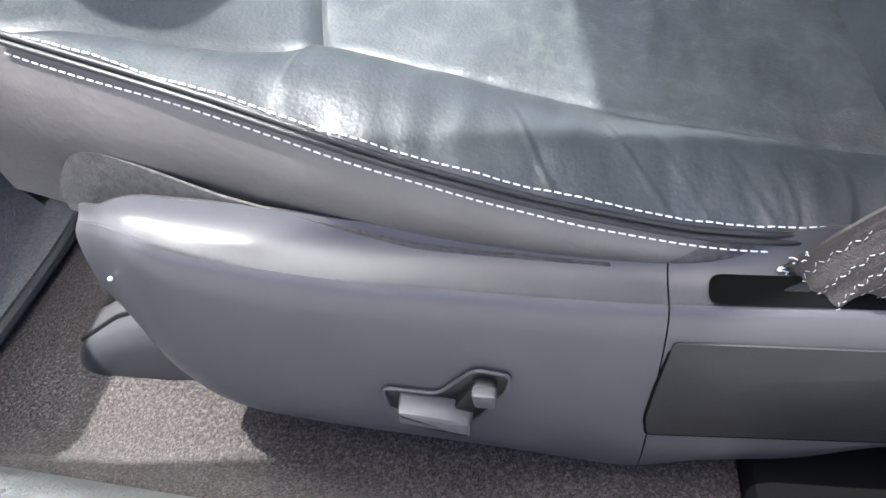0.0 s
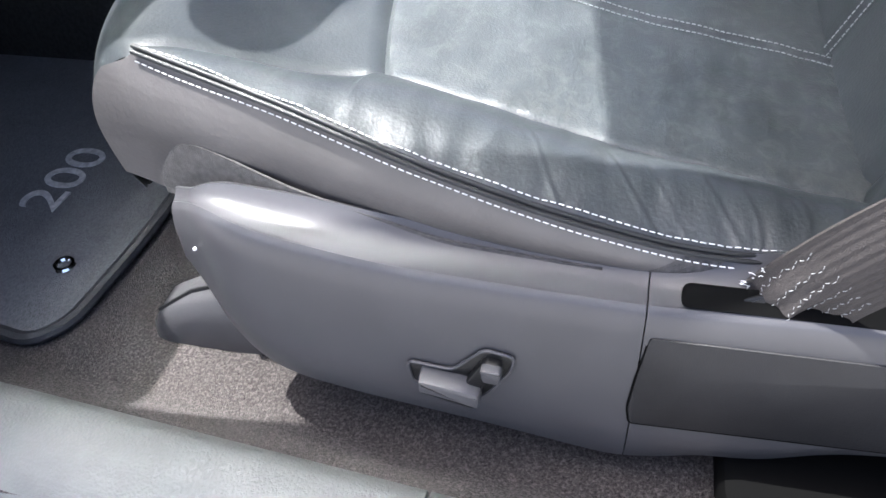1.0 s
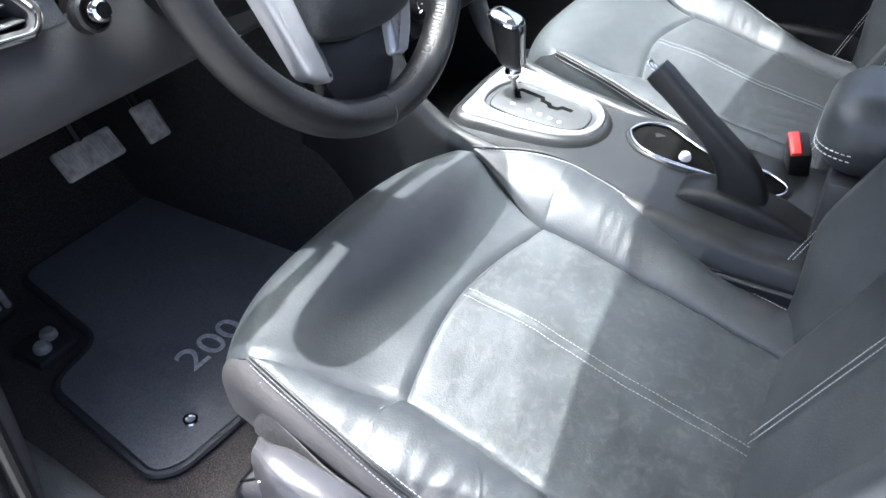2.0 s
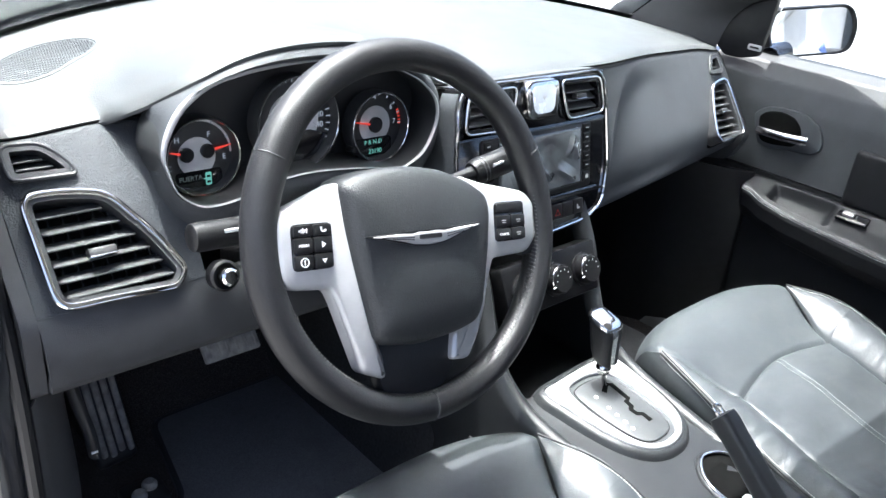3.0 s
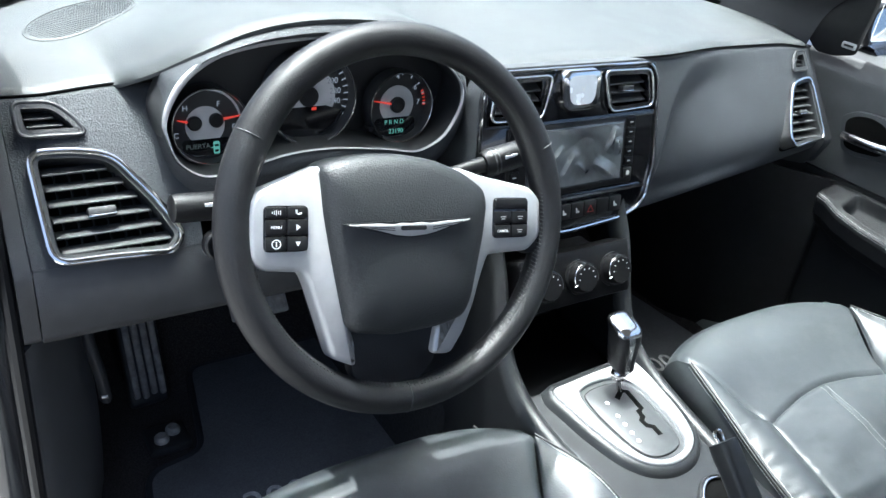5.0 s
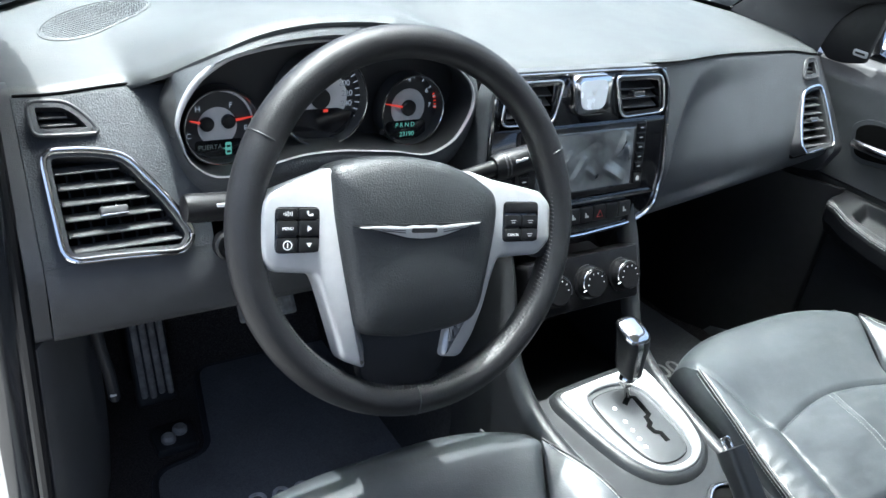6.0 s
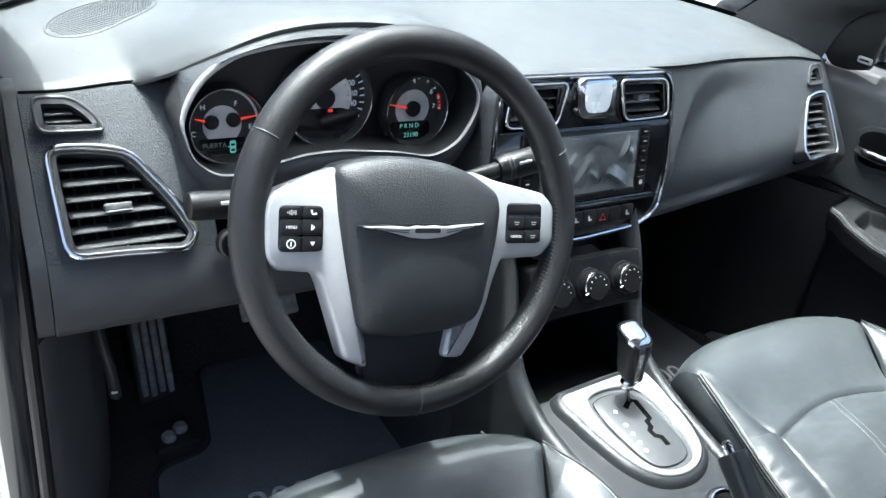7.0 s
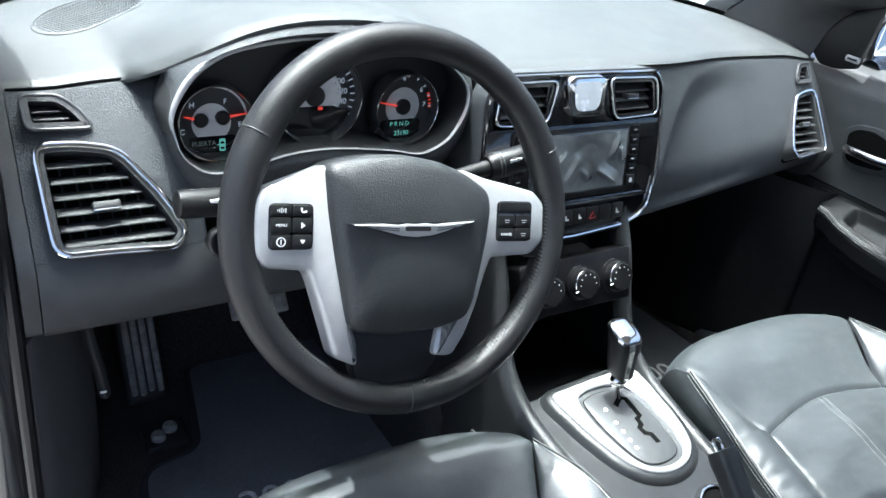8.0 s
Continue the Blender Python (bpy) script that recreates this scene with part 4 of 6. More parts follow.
rim = part("rim", surf(rim_pt, 144, 24, close_u=True, close_v=True), RIM, wheel, "black leather rim", m=RW)
for a in (26, 154, 270):
    ring = []
    for j in range(20):
        b = 2 * math.pi * j / 20
        r = RT * 1.012
        ring.append(((RM + r * math.cos(b)) * math.cos(radians(a)), (RM + r * math.cos(b)) * math.sin(radians(a)), 1.05 * r * math.sin(b)))
    part("seam", tube(ring, 0.0007, 5, closed=True), PLASTIC, rim, m=RW)
bm = bmesh.new()
for a0, a1 in ((-62, 24), (156, 242), (248, 292)):
    for i in range(int((a1 - a0) / 1.5)):
        a, b = radians(a0 + i * 1.5), radians(155)
        p = [Vector(((RM + RT * math.cos(bb) * 1.01) * math.cos(aa), (RM + RT * math.cos(bb) * 1.01) * math.sin(aa), 1.06 * RT * math.sin(bb))) for aa, bb in ((a, b - 0.22), (a + 0.012, b + 0.22))]
        tube(p, 0.0008, 4, bm=bm)
tagged(part("stitching", bm, PLASTIC, rim, "black cross-stitching on the inside of the rim", m=RW), kind="stuff")

# Airbag cover, a domed shield.
pad_o = rounded([(-0.0950, 0.0535), (-0.076, 0.0605), (-0.045, 0.0658), (-0.015, 0.0668), (0.020, 0.0625), (0.052, 0.0518), (0.0795, 0.0350), (0.0835, 0.0190), (0.080, -0.0145), (0.0675, -0.0775), (0.059, -0.0945), (0.030, -0.1025), (-0.020, -0.1065), (-0.060, -0.1010), (-0.069, -0.0930), (-0.083, -0.0275), (-0.0905, 0.0130)], 0.010, 4)
bm = bmesh.new()
pc = Vector((-0.009, -0.02))
rows = []
for k, z in ((1.0, -0.02), (1.0, 0.010), (0.993, 0.0165), (0.972, 0.0215), (0.93, 0.0255), (0.85, 0.0290), (0.65, 0.0330), (0.4, 0.0350), (0.15, 0.0360)):
    rows.append([(pc.x + (a - pc.x) * k, pc.y + (b - pc.y) * k, z) for a, b in pad_o])
add_grid(bm, rows, close_u=True, cap=True)
pad = part("airbag_cover", bm, PAD, wheel, "dark grained airbag cover", m=WM, angle=50)
# Badge: a plain winged bar of bright metal.
bm = plate([(-0.0755, 0.0025), (-0.045, 0.0032), (-0.030, 0.0020), (-0.022, 0.0035), (-0.012, 0.0028), (-0.002, 0.0038), (0.008, 0.0026), (0.022, 0.0042), (0.0515, 0.0060), (0.030, -0.0005), (0.014, -0.0055), (0.004, -0.0078), (-0.012, -0.0092), (-0.028, -0.0078), (-0.042, -0.0042), (-0.055, -0.0012)], 0.030, 0.0385, 0.0008)
badge = part("badge", bm, SILVER, pad, "bright winged badge bar", m=WM)
part("badge_bed", plate([(-0.0785, 0.0030), (-0.045, 0.0046), (0.022, 0.0056), (0.0545, 0.0075), (0.032, -0.0015), (0.015, -0.0068), (0.004, -0.0092), (-0.012, -0.0106), (-0.029, -0.0092), (-0.044, -0.0056), (-0.058, -0.0024)], 0.026, 0.0366), DARK, badge, "dark bed of the badge", m=WM)
part("badge_inlay", plate(rect(-0.024, -0.0035, 0.003, 0.0008, 0.002), 0.0385, 0.0392), DARK, badge, "dark plain plaque", m=WM)
for x0, y0, x1, y1 in ((-0.066, 0.0010, -0.030, -0.0012), (-0.054, -0.0010, -0.030, -0.0034), (0.010, -0.0006, 0.043, 0.0036), (0.010, -0.0030, 0.031, 0.0004)):
    d = Vector((x1 - x0, y1 - y0, 0))
    part("feather_groove", rbox(0, d.length, -0.0004, 0.0004, 0, 0.0007, 0), DARK, badge, m=WM @ Matrix.Translation((x0, y0, 0.0383)) @ Matrix.Rotation(math.atan2(d.y, d.x), 4, "Z"))


def spoke(sx):
    """Satin spoke: an upper block with the switches and a leg down to the rim."""
    if sx < 0:
        o = [(-0.092, 0.0545), (-0.123, 0.0425), (-0.1494, 0.0317), (-0.158, 0.020), (-0.157, -0.027), (-0.1455, -0.0385), (-0.1084, -0.0416), (-0.103, -0.053), (-0.080, -0.1236), (-0.0541, -0.135), (-0.0555, -0.112), (-0.061, -0.096), (-0.072, -0.050), (-0.082, 0.010), (-0.086, 0.045)]
    else:
        o = [(0.040, 0.0480), (0.052, 0.0553), (0.0803, 0.0470), (0.1268, 0.0385), (0.144, 0.035), (0.1565, 0.022), (0.1580, -0.016), (0.143, -0.0314), (0.092, -0.0338), (0.0885, -0.0420), (0.0835, -0.0557), (0.0762, -0.0822), (0.0640, -0.1119), (0.0494, -0.1336), (0.0269, -0.1313), (0.032, -0.102), (0.054, -0.085), (0.066, -0.05), (0.074, 0.0), (0.070, 0.035)]
    o = o[::-1]
    sp = part("spoke", plate(rounded(o, 0.006, 4), -0.006, 0.014, 0.006), SILVER, wheel, "satin silver spoke", m=WM, angle=50)
    x0, x1 = (-0.1448, -0.1035) if sx < 0 else (0.0938, 0.1385)
    yl, yh = (-0.0222, 0.0192) if sx < 0 else (-0.0170, 0.0250)
    pn = part("switch_panel", plate(rect(x0, yl, x1, yh, 0.006), 0.012, 0.0145, 0.001), GLOSS, sp, "gloss black switch panel", m=WM)
    w = (x1 - x0 - 0.004) / 2
    rows = [(0.0080, 0.0180), (-0.0070, 0.0070), (-0.0212, -0.0080)] if sx < 0 else [(-0.0020, 0.0110), (-0.0158, -0.0030)]
    if sx > 0:
        part("button", plate(rect(x0 + 0.002, 0.0125, x1 - 0.002, 0.0240, 0.003), 0.014, 0.0165, 0.001), DARK, pn, m=WM)
    for i, (y0, y1) in enumerate(rows):
        for j in range(2):
            a = x0 + 0.0015 + j * (w + 0.001)
            b = part("button", plate(rect(a, y0, a + w, y1, 0.0025), 0.014, 0.0172, 0.001), DARK, pn, m=WM)
            cx, cy = a + w / 2, (y0 + y1) / 2
            word = {(-1, 1, 0): "MENU", (1, 1, 0): "CANCEL"}.get((sx, i, j))
            if word:
                letters("word", word, 0.0036, WHITE, b, WM @ T(cx, cy, 0.0176))
            elif sx < 0 and (i, j) == (2, 0):
                part("mark", frame_ring(circle(cx, cy, 0.0042, 20), circle(cx, cy, 0.0034, 20), 0.0172, 0.0176), WHITE, b, m=WM)
                part("mark", rbox(cx - 0.0004, cx + 0.0004, cy - 0.0022, cy + 0.0022, 0.0172, 0.0176, 0), WHITE, b, m=WM)
            elif sx < 0 and i > 0:
                t = [(cx - 0.0024, cy + 0.0018), (cx + 0.0024, cy + 0.0018), (cx, cy - 0.002)] if i == 2 else [(cx - 0.0016, cy - 0.0028), (cx + 0.0022, cy), (cx - 0.0016, cy + 0.0028)]
                part("mark", plate(t, 0.0172, 0.0176), WHITE, b, m=WM)
            elif sx < 0 and j == 1:
                arc = [(cx - 0.0028 + 0.0056 * k / 8, cy + 0.0012 - 0.0026 * math.sin(math.pi * k / 8), 0.0174) for k in range(9)]
                part("mark", tube(arc, 0.0007, 5, taper=lambda t: 0.7 + 0.8 * abs(2 * t - 1)), WHITE, b, m=WM @ Matrix.Translation((cx, cy, 0)) @ Matrix.Rotation(-0.6, 4, "Z") @ Matrix.Translation((-cx, -cy, 0)))
            elif sx < 0:
                for k, h in enumerate((0.0008, 0.0016, 0.0024, 0.0014, 0.0020)):
                    xk = cx - 0.0036 + 0.0018 * k
                    part("mark", rbox(xk - 0.0003, xk + 0.0003, cy - h, cy + h, 0.0172, 0.0176, 0), WHITE, b, m=WM)
            else:
                part("mark", rbox(cx - 0.0032, cx + 0.0032, cy + 0.0004, cy + 0.0012, 0.0172, 0.0176, 0), DIALGREY, b, m=WM)
                part("mark", rbox(cx - 0.0022, cx + 0.0022, cy - 0.0018, cy - 0.001, 0.0172, 0.0176, 0), DIALGREY, b, m=WM)
    return sp


spoke(-1)
spoke(1)
part("lower_spoke", plate(rounded([(-0.064, -0.095), (0.038, -0.095), (0.036, -0.138), (0.018, -0.158), (-0.040, -0.160), (-0.054, -0.146)], 0.006), -0.012, 0.004, 0.003), RIM, wheel, "black lower spoke", m=WM)
part("hub", lathe([(0.062, -0.005), (0.060, -0.03), (0.05, -0.05), (0.045, -0.09)], 32), DARK, wheel, m=WM)
for sx in (-1, 1):
    part("rim_root", rbox(min(sx * 0.140, sx * 0.168), max(sx * 0.140, sx * 0.168), -0.036, 0.028, -0.012, 0.006, 0.006), RIM, wheel, m=WM)

column = thing("steering_column", "dark plastic steering column shroud behind the wheel", "steering column")
cv = Vector((0.0, 0.929, -0.362))
c0 = Vector((0.002, 0.075, 0.626))
def shroud(u, v):
    a = 2 * math.pi * u
    r = lerp(0.064, 0.080, v)
    p = c0 + cv * lerp(0.0, 0.22, v)
    return p + Vector((r * math.cos(a), 0.3 * 0.75 * r * math.sin(a), 0.93 * 0.75 * r * math.sin(a)))
part("shroud", surf(shroud, 28, 6, close_u=True, cap=True), DARK, column)


def stalk(name, a, b, tip_r, label):
    s = thing(name, label, "control stalk")
    a, b = Vector(a), Vector(b)
    part("arm", tube([a, a.lerp(b, 0.4), a.lerp(b, 0.62)], 0.009, 14, taper=lambda t: 0.8 + 0.25 * t), DARK, s)
    part("grip", tube([a.lerp(b, 0.60), a.lerp(b, 0.64), a.lerp(b, 0.93), a.lerp(b, 0.985), b], tip_r, 18, taper=lambda t: (0.82, 1.0, 1.0, 0.9, 0.55)[round(t * 4)]), DARK, s, "ribbed dark end")
    part("tip", tube([a.lerp(b, 0.90), a.lerp(b, 0.95), a.lerp(b, 1.0), a.lerp(b, 1.01)], tip_r * 1.02, 18, taper=lambda t: (1.0, 1.0, 0.93, 0.7)[round(t * 3)]), DARK, s, "dark end cap")
    for k in (0.66, 0.69):
        part("ring", tube([a.lerp(b, k), a.lerp(b, k + 0.012)], tip_r * 1.03, 18), PLASTIC, s)
    for k in (0.75, 0.8):
        q = a.lerp(b, k) + Vector((0, -tip_r * 0.86, tip_r * 0.5))
        part("mark", rbox(-0.004, 0.004, -0.0006, 0.0006, -0.002, 0.002, 0), WHITE, s, m=Matrix.Translation(q))
    return s


stalk("indicator_stalk", (-0.05, 0.085, 0.672), (-0.207, 0.082, 0.684), 0.0138, "black plastic indicator stalk beside the wheel")
stalk("wiper_stalk", (0.05, 0.085, 0.668), (0.210, 0.078, 0.697), 0.0160, "black plastic wiper stalk beside the wheel")
key = thing("car_key", "metal key hanging from the ignition by its ring", "key")
part("key_ring", tube([(0.098 + 0.011 * math.cos(a / 12 * 6.283), 0.095, 0.605 + 0.011 * math.sin(a / 12 * 6.283)) for a in range(12)], 0.0011, 6, closed=True, up=(0, 1, 0)), CHROME, key)
part("key_blade", plate(rounded([(-0.004, 0), (0.004, 0), (0.0035, -0.055), (-0.002, -0.058)], 0.002), 0, 0.002, 0.0005), STEEL, key, m=axes((0.100, 0.093, 0.595), (1, 0, 0), (0.05, 0, 1), (0, -1, 0)))

# ---- seats ----
SY = [-0.60, -0.45, -0.28, -0.15, -0.08, -0.03, 0.02]
SZ = [0.226, 0.240, 0.269, 0.303, 0.322, 0.332, 0.334]


def seat_z(y):
    return float(np.interp(y, SY, SZ))


def insert_front(x):
    return -0.132 - 0.026 * (abs(x) / 0.156) ** 1.6


def nose_front(x):
    return 0.056 - 0.047 * (abs(x) / 0.2105) ** 3.2


def edge_roll(s, t, w=0.06, d=0.010):
    """Panels roll down into the seams along their borders."""
    q = 1 - min(1.0, max(0.0, min(s, 1 - s, t, 1 - t)) / w)
    return -d * (1 - math.sqrt(max(0.0, 1 - q * q)))


def wrinkle(x, y):
    p = Vector((x * 9, y * 30, 1.7))
    return 0.0011 * noise.noise(p) + 0.0006 * noise.noise(p * 3.1)


CREASES = [(0.40, 0.17, 0.0016), (0.50, 0.20, 0.0020), (0.575, 0.16, 0.0011), (0.66, 0.13, 0.0015), (0.71, 0.10, 0.0011), (0.77, 0.09, 0.0014), (0.82, 0.07, 0.0010), (0.88, 0.05, 0.0012)]


def crease(u, v, side, driver):
    """Folds worn into a bolster, slanting from its inner seam towards the outer edge."""
    z = 0.0
    for i, (v0, slope, h) in enumerate(CREASES):
        d = (v - v0 - slope * u - 0.012 * math.sin(5 * u + i)) / 0.0030
        h *= 0.36 if driver else 0.15
        z += h * math.exp(-d * d) * sstep(0.12, 0.45, u) * (1 if side < 0 else 0.4) - 0.6 * h * math.exp(-((d - 1.6) ** 2)) * sstep(0.12, 0.45, u) * (1 if side < 0 else 0.4)
    return z


OUTER = spline([(0.2115, -0.034, 0.343), (0.228, -0.12, 0.325), (0.2385, -0.21, 0.297), (0.2412, -0.295, 0.273), (0.2372, -0.37, 0.2585), (0.226, -0.50, 0.256)], 8)
INNER = spline([(0.2115, -0.034, 0.343), (0.239, -0.12, 0.344), (0.248, -0.20, 0.322), (0.243, -0.275, 0.288), (0.222, -0.36, 0.256), (0.196, -0.50, 0.246)], 8)


def side_seam(y):
    return 0.156 - 0.024 * sstep(-0.22, -0.50, y)


def outer_edge(t, side):
    """The double-stitched edge of the cushion, from its front corner to the back."""
    q = OUTER if side < 0 else INNER
    p = q[0].copy() if t <= 0 else q[min(len(q) - 1, int(t * (len(q) - 1)))].lerp(q[min(len(q) - 1, int(t * (len(q) - 1)) + 1)], t * (len(q) - 1) % 1)
    return Vector((side * p.x, p.y, p.z))


def inner_edge(t, side):
    if t < 0.27:
        k = t / 0.27
        q = 1 - k
        y0, y1 = insert_front(0.156), nose_front(0.2105) - 0.045
        return Vector((side * (lerp(0.156, 0.2105, q) - 0.002 * k), lerp(y0, y1, q) + 0.001, lerp(seat_z(y0), 0.342, sstep(0, 1, q))))
    k = (t - 0.27) / 0.73
    y = lerp(insert_front(0.156), -0.50, k)
    return Vector((side * (side_seam(y) - 0.002 if side > 0 else 0.154 + 0.010 * sstep(-0.16, -0.4, y)), y, seat_z(y) + 0.002))


def make_seat(name, label, driver):
    s = thing(name, label, "car seat", group="front seats")
    cushion = part("cushion", rbox(-0.195, 0.185, -0.58, -0.05, 0.13, 0.205, 0.03, 3), LEATHER, s, "black leather cushion")

    def insert(u, v):
        y = lerp(insert_front(lerp(-0.156, 0.156, u)), -0.52, v)
        x = lerp(-0.156 - 0.010 * sstep(-0.16, -0.4, y), side_seam(y), u)
        z = seat_z(y) + 0.008 * sstep(0, 0.2, v) * (1 - (2 * u - 1) ** 2 * 0.6) - 0.0012 * math.exp(-((u - 0.5) * 0.312 / 0.004) ** 2) + edge_roll(u, v, 0.035, 0.006) + 1.6 * wrinkle(x, y)
        for i in range(4):
            d = (u - 0.10 - 0.09 * i - 0.35 * (v - 0.72)) / 0.018
            z += 0.0007 * math.exp(-d * d) * sstep(0.45, 0.62, v) * sstep(0.95, 0.8, v)
        return (x, y, z)
    part("centre_panel", surf(insert, 110, 110), WORN if driver else LEATHER, cushion, "worn creased centre panel" if driver else "")

    def nose(u, v):
        sgn = 2 * u - 1
        if v < 0.5:
            k = v / 0.5
            x = sgn * lerp(0.156, 0.2105, k)
            y0, y1 = insert_front(sgn * 0.156), nose_front(x) - 0.045
            y = lerp(y0, y1, k)
            z = lerp(seat_z(y0), 0.342, sstep(0, 1, k)) + 0.008 * (1 - sgn * sgn) * math.sin(math.pi * k) + edge_roll(u, min(v, 0.5), 0.03, 0.006) + wrinkle(x, y)
        else:
            k = (v - 0.5) / 0.5
            x = sgn * 0.2105
            yf = nose_front(x)
            if k < 0.55:
                a = k / 0.55 * math.pi / 2
                y, z = yf - 0.045 + 0.045 * math.sin(a), 0.342 - 0.062 * (1 - math.cos(a))
            else:
                q = (k - 0.55) / 0.45
                y, z = yf + 0.003 * math.sin(math.pi * q) - 0.016 * q, lerp(0.280, lerp(0.20, 0.244, abs(sgn) ** 5), q)
            z += edge_roll(u, 0.5, 0.03, 0.004)
        return (x, y, z)
    part("front_panel", surf(nose, 56, 56), LEATHER, cushion, "smooth rolled front panel", angle=80)

    for side in (-1, 1):
        def bolster(u, v, side=side):
            o, i = outer_edge(v, side), inner_edge(v, side)
            p = i.lerp(o, u)
            w = (o - i).length
            p.z += lerp(0.13, 0.26, sstep(0.05, 0.4, v)) * w * math.sin(math.pi * u) * (0.75 - 0.2 * u) + edge_roll(min(u, 0.5), max(0.2, v), 0.10, 0.006) - 0.003 * sstep(0.95, 1.0, u) + wrinkle(p.x * 1.5, p.y) * (1.6 if side < 0 else 1)
            p.z += crease(u, v, side, driver)
            return p
        part("side_bolster", surf(bolster, 40, 380), LEATHER, cushion, "creased side bolster")

        def facing(u, v, side=side):
            o = outer_edge(v, side)
            low = lerp(0.252, 0.232, sstep(0.0, 0.15, v)) - 0.015 * v
            z = lerp(o.z - 0.002, low, u)
            out = 0.0045 * math.sin(math.pi * min(1, u * 1.5)) - 0.008 * u * u
            c = max(0.0, 1 - (0.342 - z) / 0.062)
            fwd = (0.046 * math.sqrt(1 - min(1, c) ** 2) - 0.002) * (1 - sstep(0, 0.22, v)) * min(1.0, u / 0.12)
            fwd -= 0.006 * max(0.0, (u - 0.45) / 0.55) ** 2 * (1 - sstep(0, 0.22, v))
            out *= 0.15 + 0.85 * sstep(0, 0.16, v)
            return (o.x + side * out, o.y + fwd, z + 0.0008 * noise.noise(Vector((o.y * 20, z * 60, side))))
        tail = lambda u: 0.74 - 0.14 * u
        # Passenger facing uses the darker leather to colour in its shade.
        part("side_facing", surf(lambda u, v: facing(u, v * tail(u)), 18, 50), FACING if driver else LEATHER, cushion, "grey-black leather side facing")
        part("side_fabric", surf(lambda u, v: facing(u, lerp(tail(u), 1.0, v)), 18, 24), FABRIC, cushion, "ribbed grey-black fabric behind the leather facing")
        rib = [outer_edge(i / 60, side) + Vector((side * 0.001, 0, 0.0005)) for i in range(61)]
        for off in (0.0017, -0.0017):
            part("piping", tube([p + Vector((-side * off * 0.7, 0, off * 0.7)) for p in rib], 0.0014, 8), PIPING, cushion)
        bm = bmesh.new()
        up = [Vector(bolster(1 - 0.0048 / max(0.03, (outer_edge(i / 120, side) - inner_edge(i / 120, side)).length), i / 120)) + Vector((0, 0, 0.0008)) for i in range(2, 119)]
        dn = [Vector(facing(0.0046 / max(0.02, outer_edge(i / 120, side).z - 0.235 + 0.02 * i / 120), i / 120)) + Vector((side * 0.0008, 0, 0.0004)) for i in range(2, 119)]
        for line in (up, dn):
            stitches(line, 0.0030, 0.0015, 0.00042, Vector((side * 0.0003, 0, 0.0003)), bm)
        part("stitching", bm, THREAD, cushion, "white double stitching")
    bm = bmesh.new()
    for dx in (-0.006, 0.006):
        path = []
        for i in range(50):
            y = lerp(-0.138, -0.49, i / 49)
            path.append(Vector(insert(0.5 + dx / 0.312, (y - insert_front(dx)) / (-0.52 - insert_front(dx)))) + Vector((0, 0, 0.0006)))
        stitches(path, 0.0028, 0.0014, 0.00045, Vector((0, 0, 0.0003)), bm)
    part("stitching", bm, THREAD_GREY, cushion, "pale twin stitching down the middle")

    # Backrest, leaning back.
    B = axes((0, -0.432, 0.215), (1, 0, 0), (0, -0.40, 0.9165), (0, 0.9165, 0.40))
    back = part("backrest", rbox(-0.235, 0.235, -0.02, 0.62, -0.13, -0.02, 0.04, 3), LEATHER, s, "black leather backrest", m=B)

    def back_mid(u, v):
        x = lerp(-0.15, 0.15, u)
        y = lerp(-0.01, 0.56, v)
        return (x, y, 0.006 * (1 - (2 * u - 1) ** 2) + edge_roll(u, max(v, 0.1), 0.06) - 0.003 * math.exp(-(x / 0.005) ** 2) + wrinkle(x, y))
    part("centre_panel", surf(back_mid, 40, 50), LEATHER, back, m=B)
    for side in (-1, 1):
        def back_side(u, v, side=side):
            y = lerp(-0.02, 0.56, v)
            prof = [(0.150, -0.004), (0.165, 0.012), (0.190, 0.040), (0.212, 0.055), (0.232, 0.055), (0.246, 0.040), (0.256, 0.010), (0.258, -0.05), (0.248, -0.11), (0.235, -0.13)]
            k = u * (len(prof) - 1)
            i = min(len(prof) - 2, int(k))
            a, b = prof[i], prof[i + 1]
            f = k - i
            h = (0.75 + 0.25 * math.sin(math.pi * min(1, v * 1.1 + 0.1))) * lerp(0.1, 1.0, sstep(0.03, 0.30, v))
            return (side * (lerp(a[0], b[0], f) - 0.020 * (1 - sstep(0.0, 0.28, v)) * sstep(0.15, 0.24, lerp(a[0], b[0], f))), y, lerp(a[1], b[1], f) * (h if lerp(a[1], b[1], f) > 0 else 1))
        part("side_bolster", surf(back_side, 34, 40), LEATHER, back, "raised side bolster", m=B, angle=80)
        bm = bmesh.new()
        for zz, xx in ((0.0450, 0.2425), (0.0395, 0.2462)):
            stitches([Vector((side * xx, lerp(0.0, 0.55, i / 40), zz * (0.75 + 0.25 * math.sin(math.pi * min(1, (0.02 + i / 40 * 0.95) * 1.1 + 0.1))))) for i in range(41)], 0.0030, 0.0013, 0.00032, Vector((side * 0.0005, 0, 0.0006)), bm)
        part("stitching", bm, THREAD, back, "white double stitching", m=B)
    bm = bmesh.new()
    for dx in (-0.006, 0.006):
        stitches([Vector((dx, lerp(0.0, 0.55, i / 40), 0.0075)) for i in range(41)], 0.0028, 0.0014, 0.0005, Vector((0, 0, 0.0004)), bm)
    part("stitching", bm, THREAD_GREY, back, "pale twin stitching down the middle", m=B)
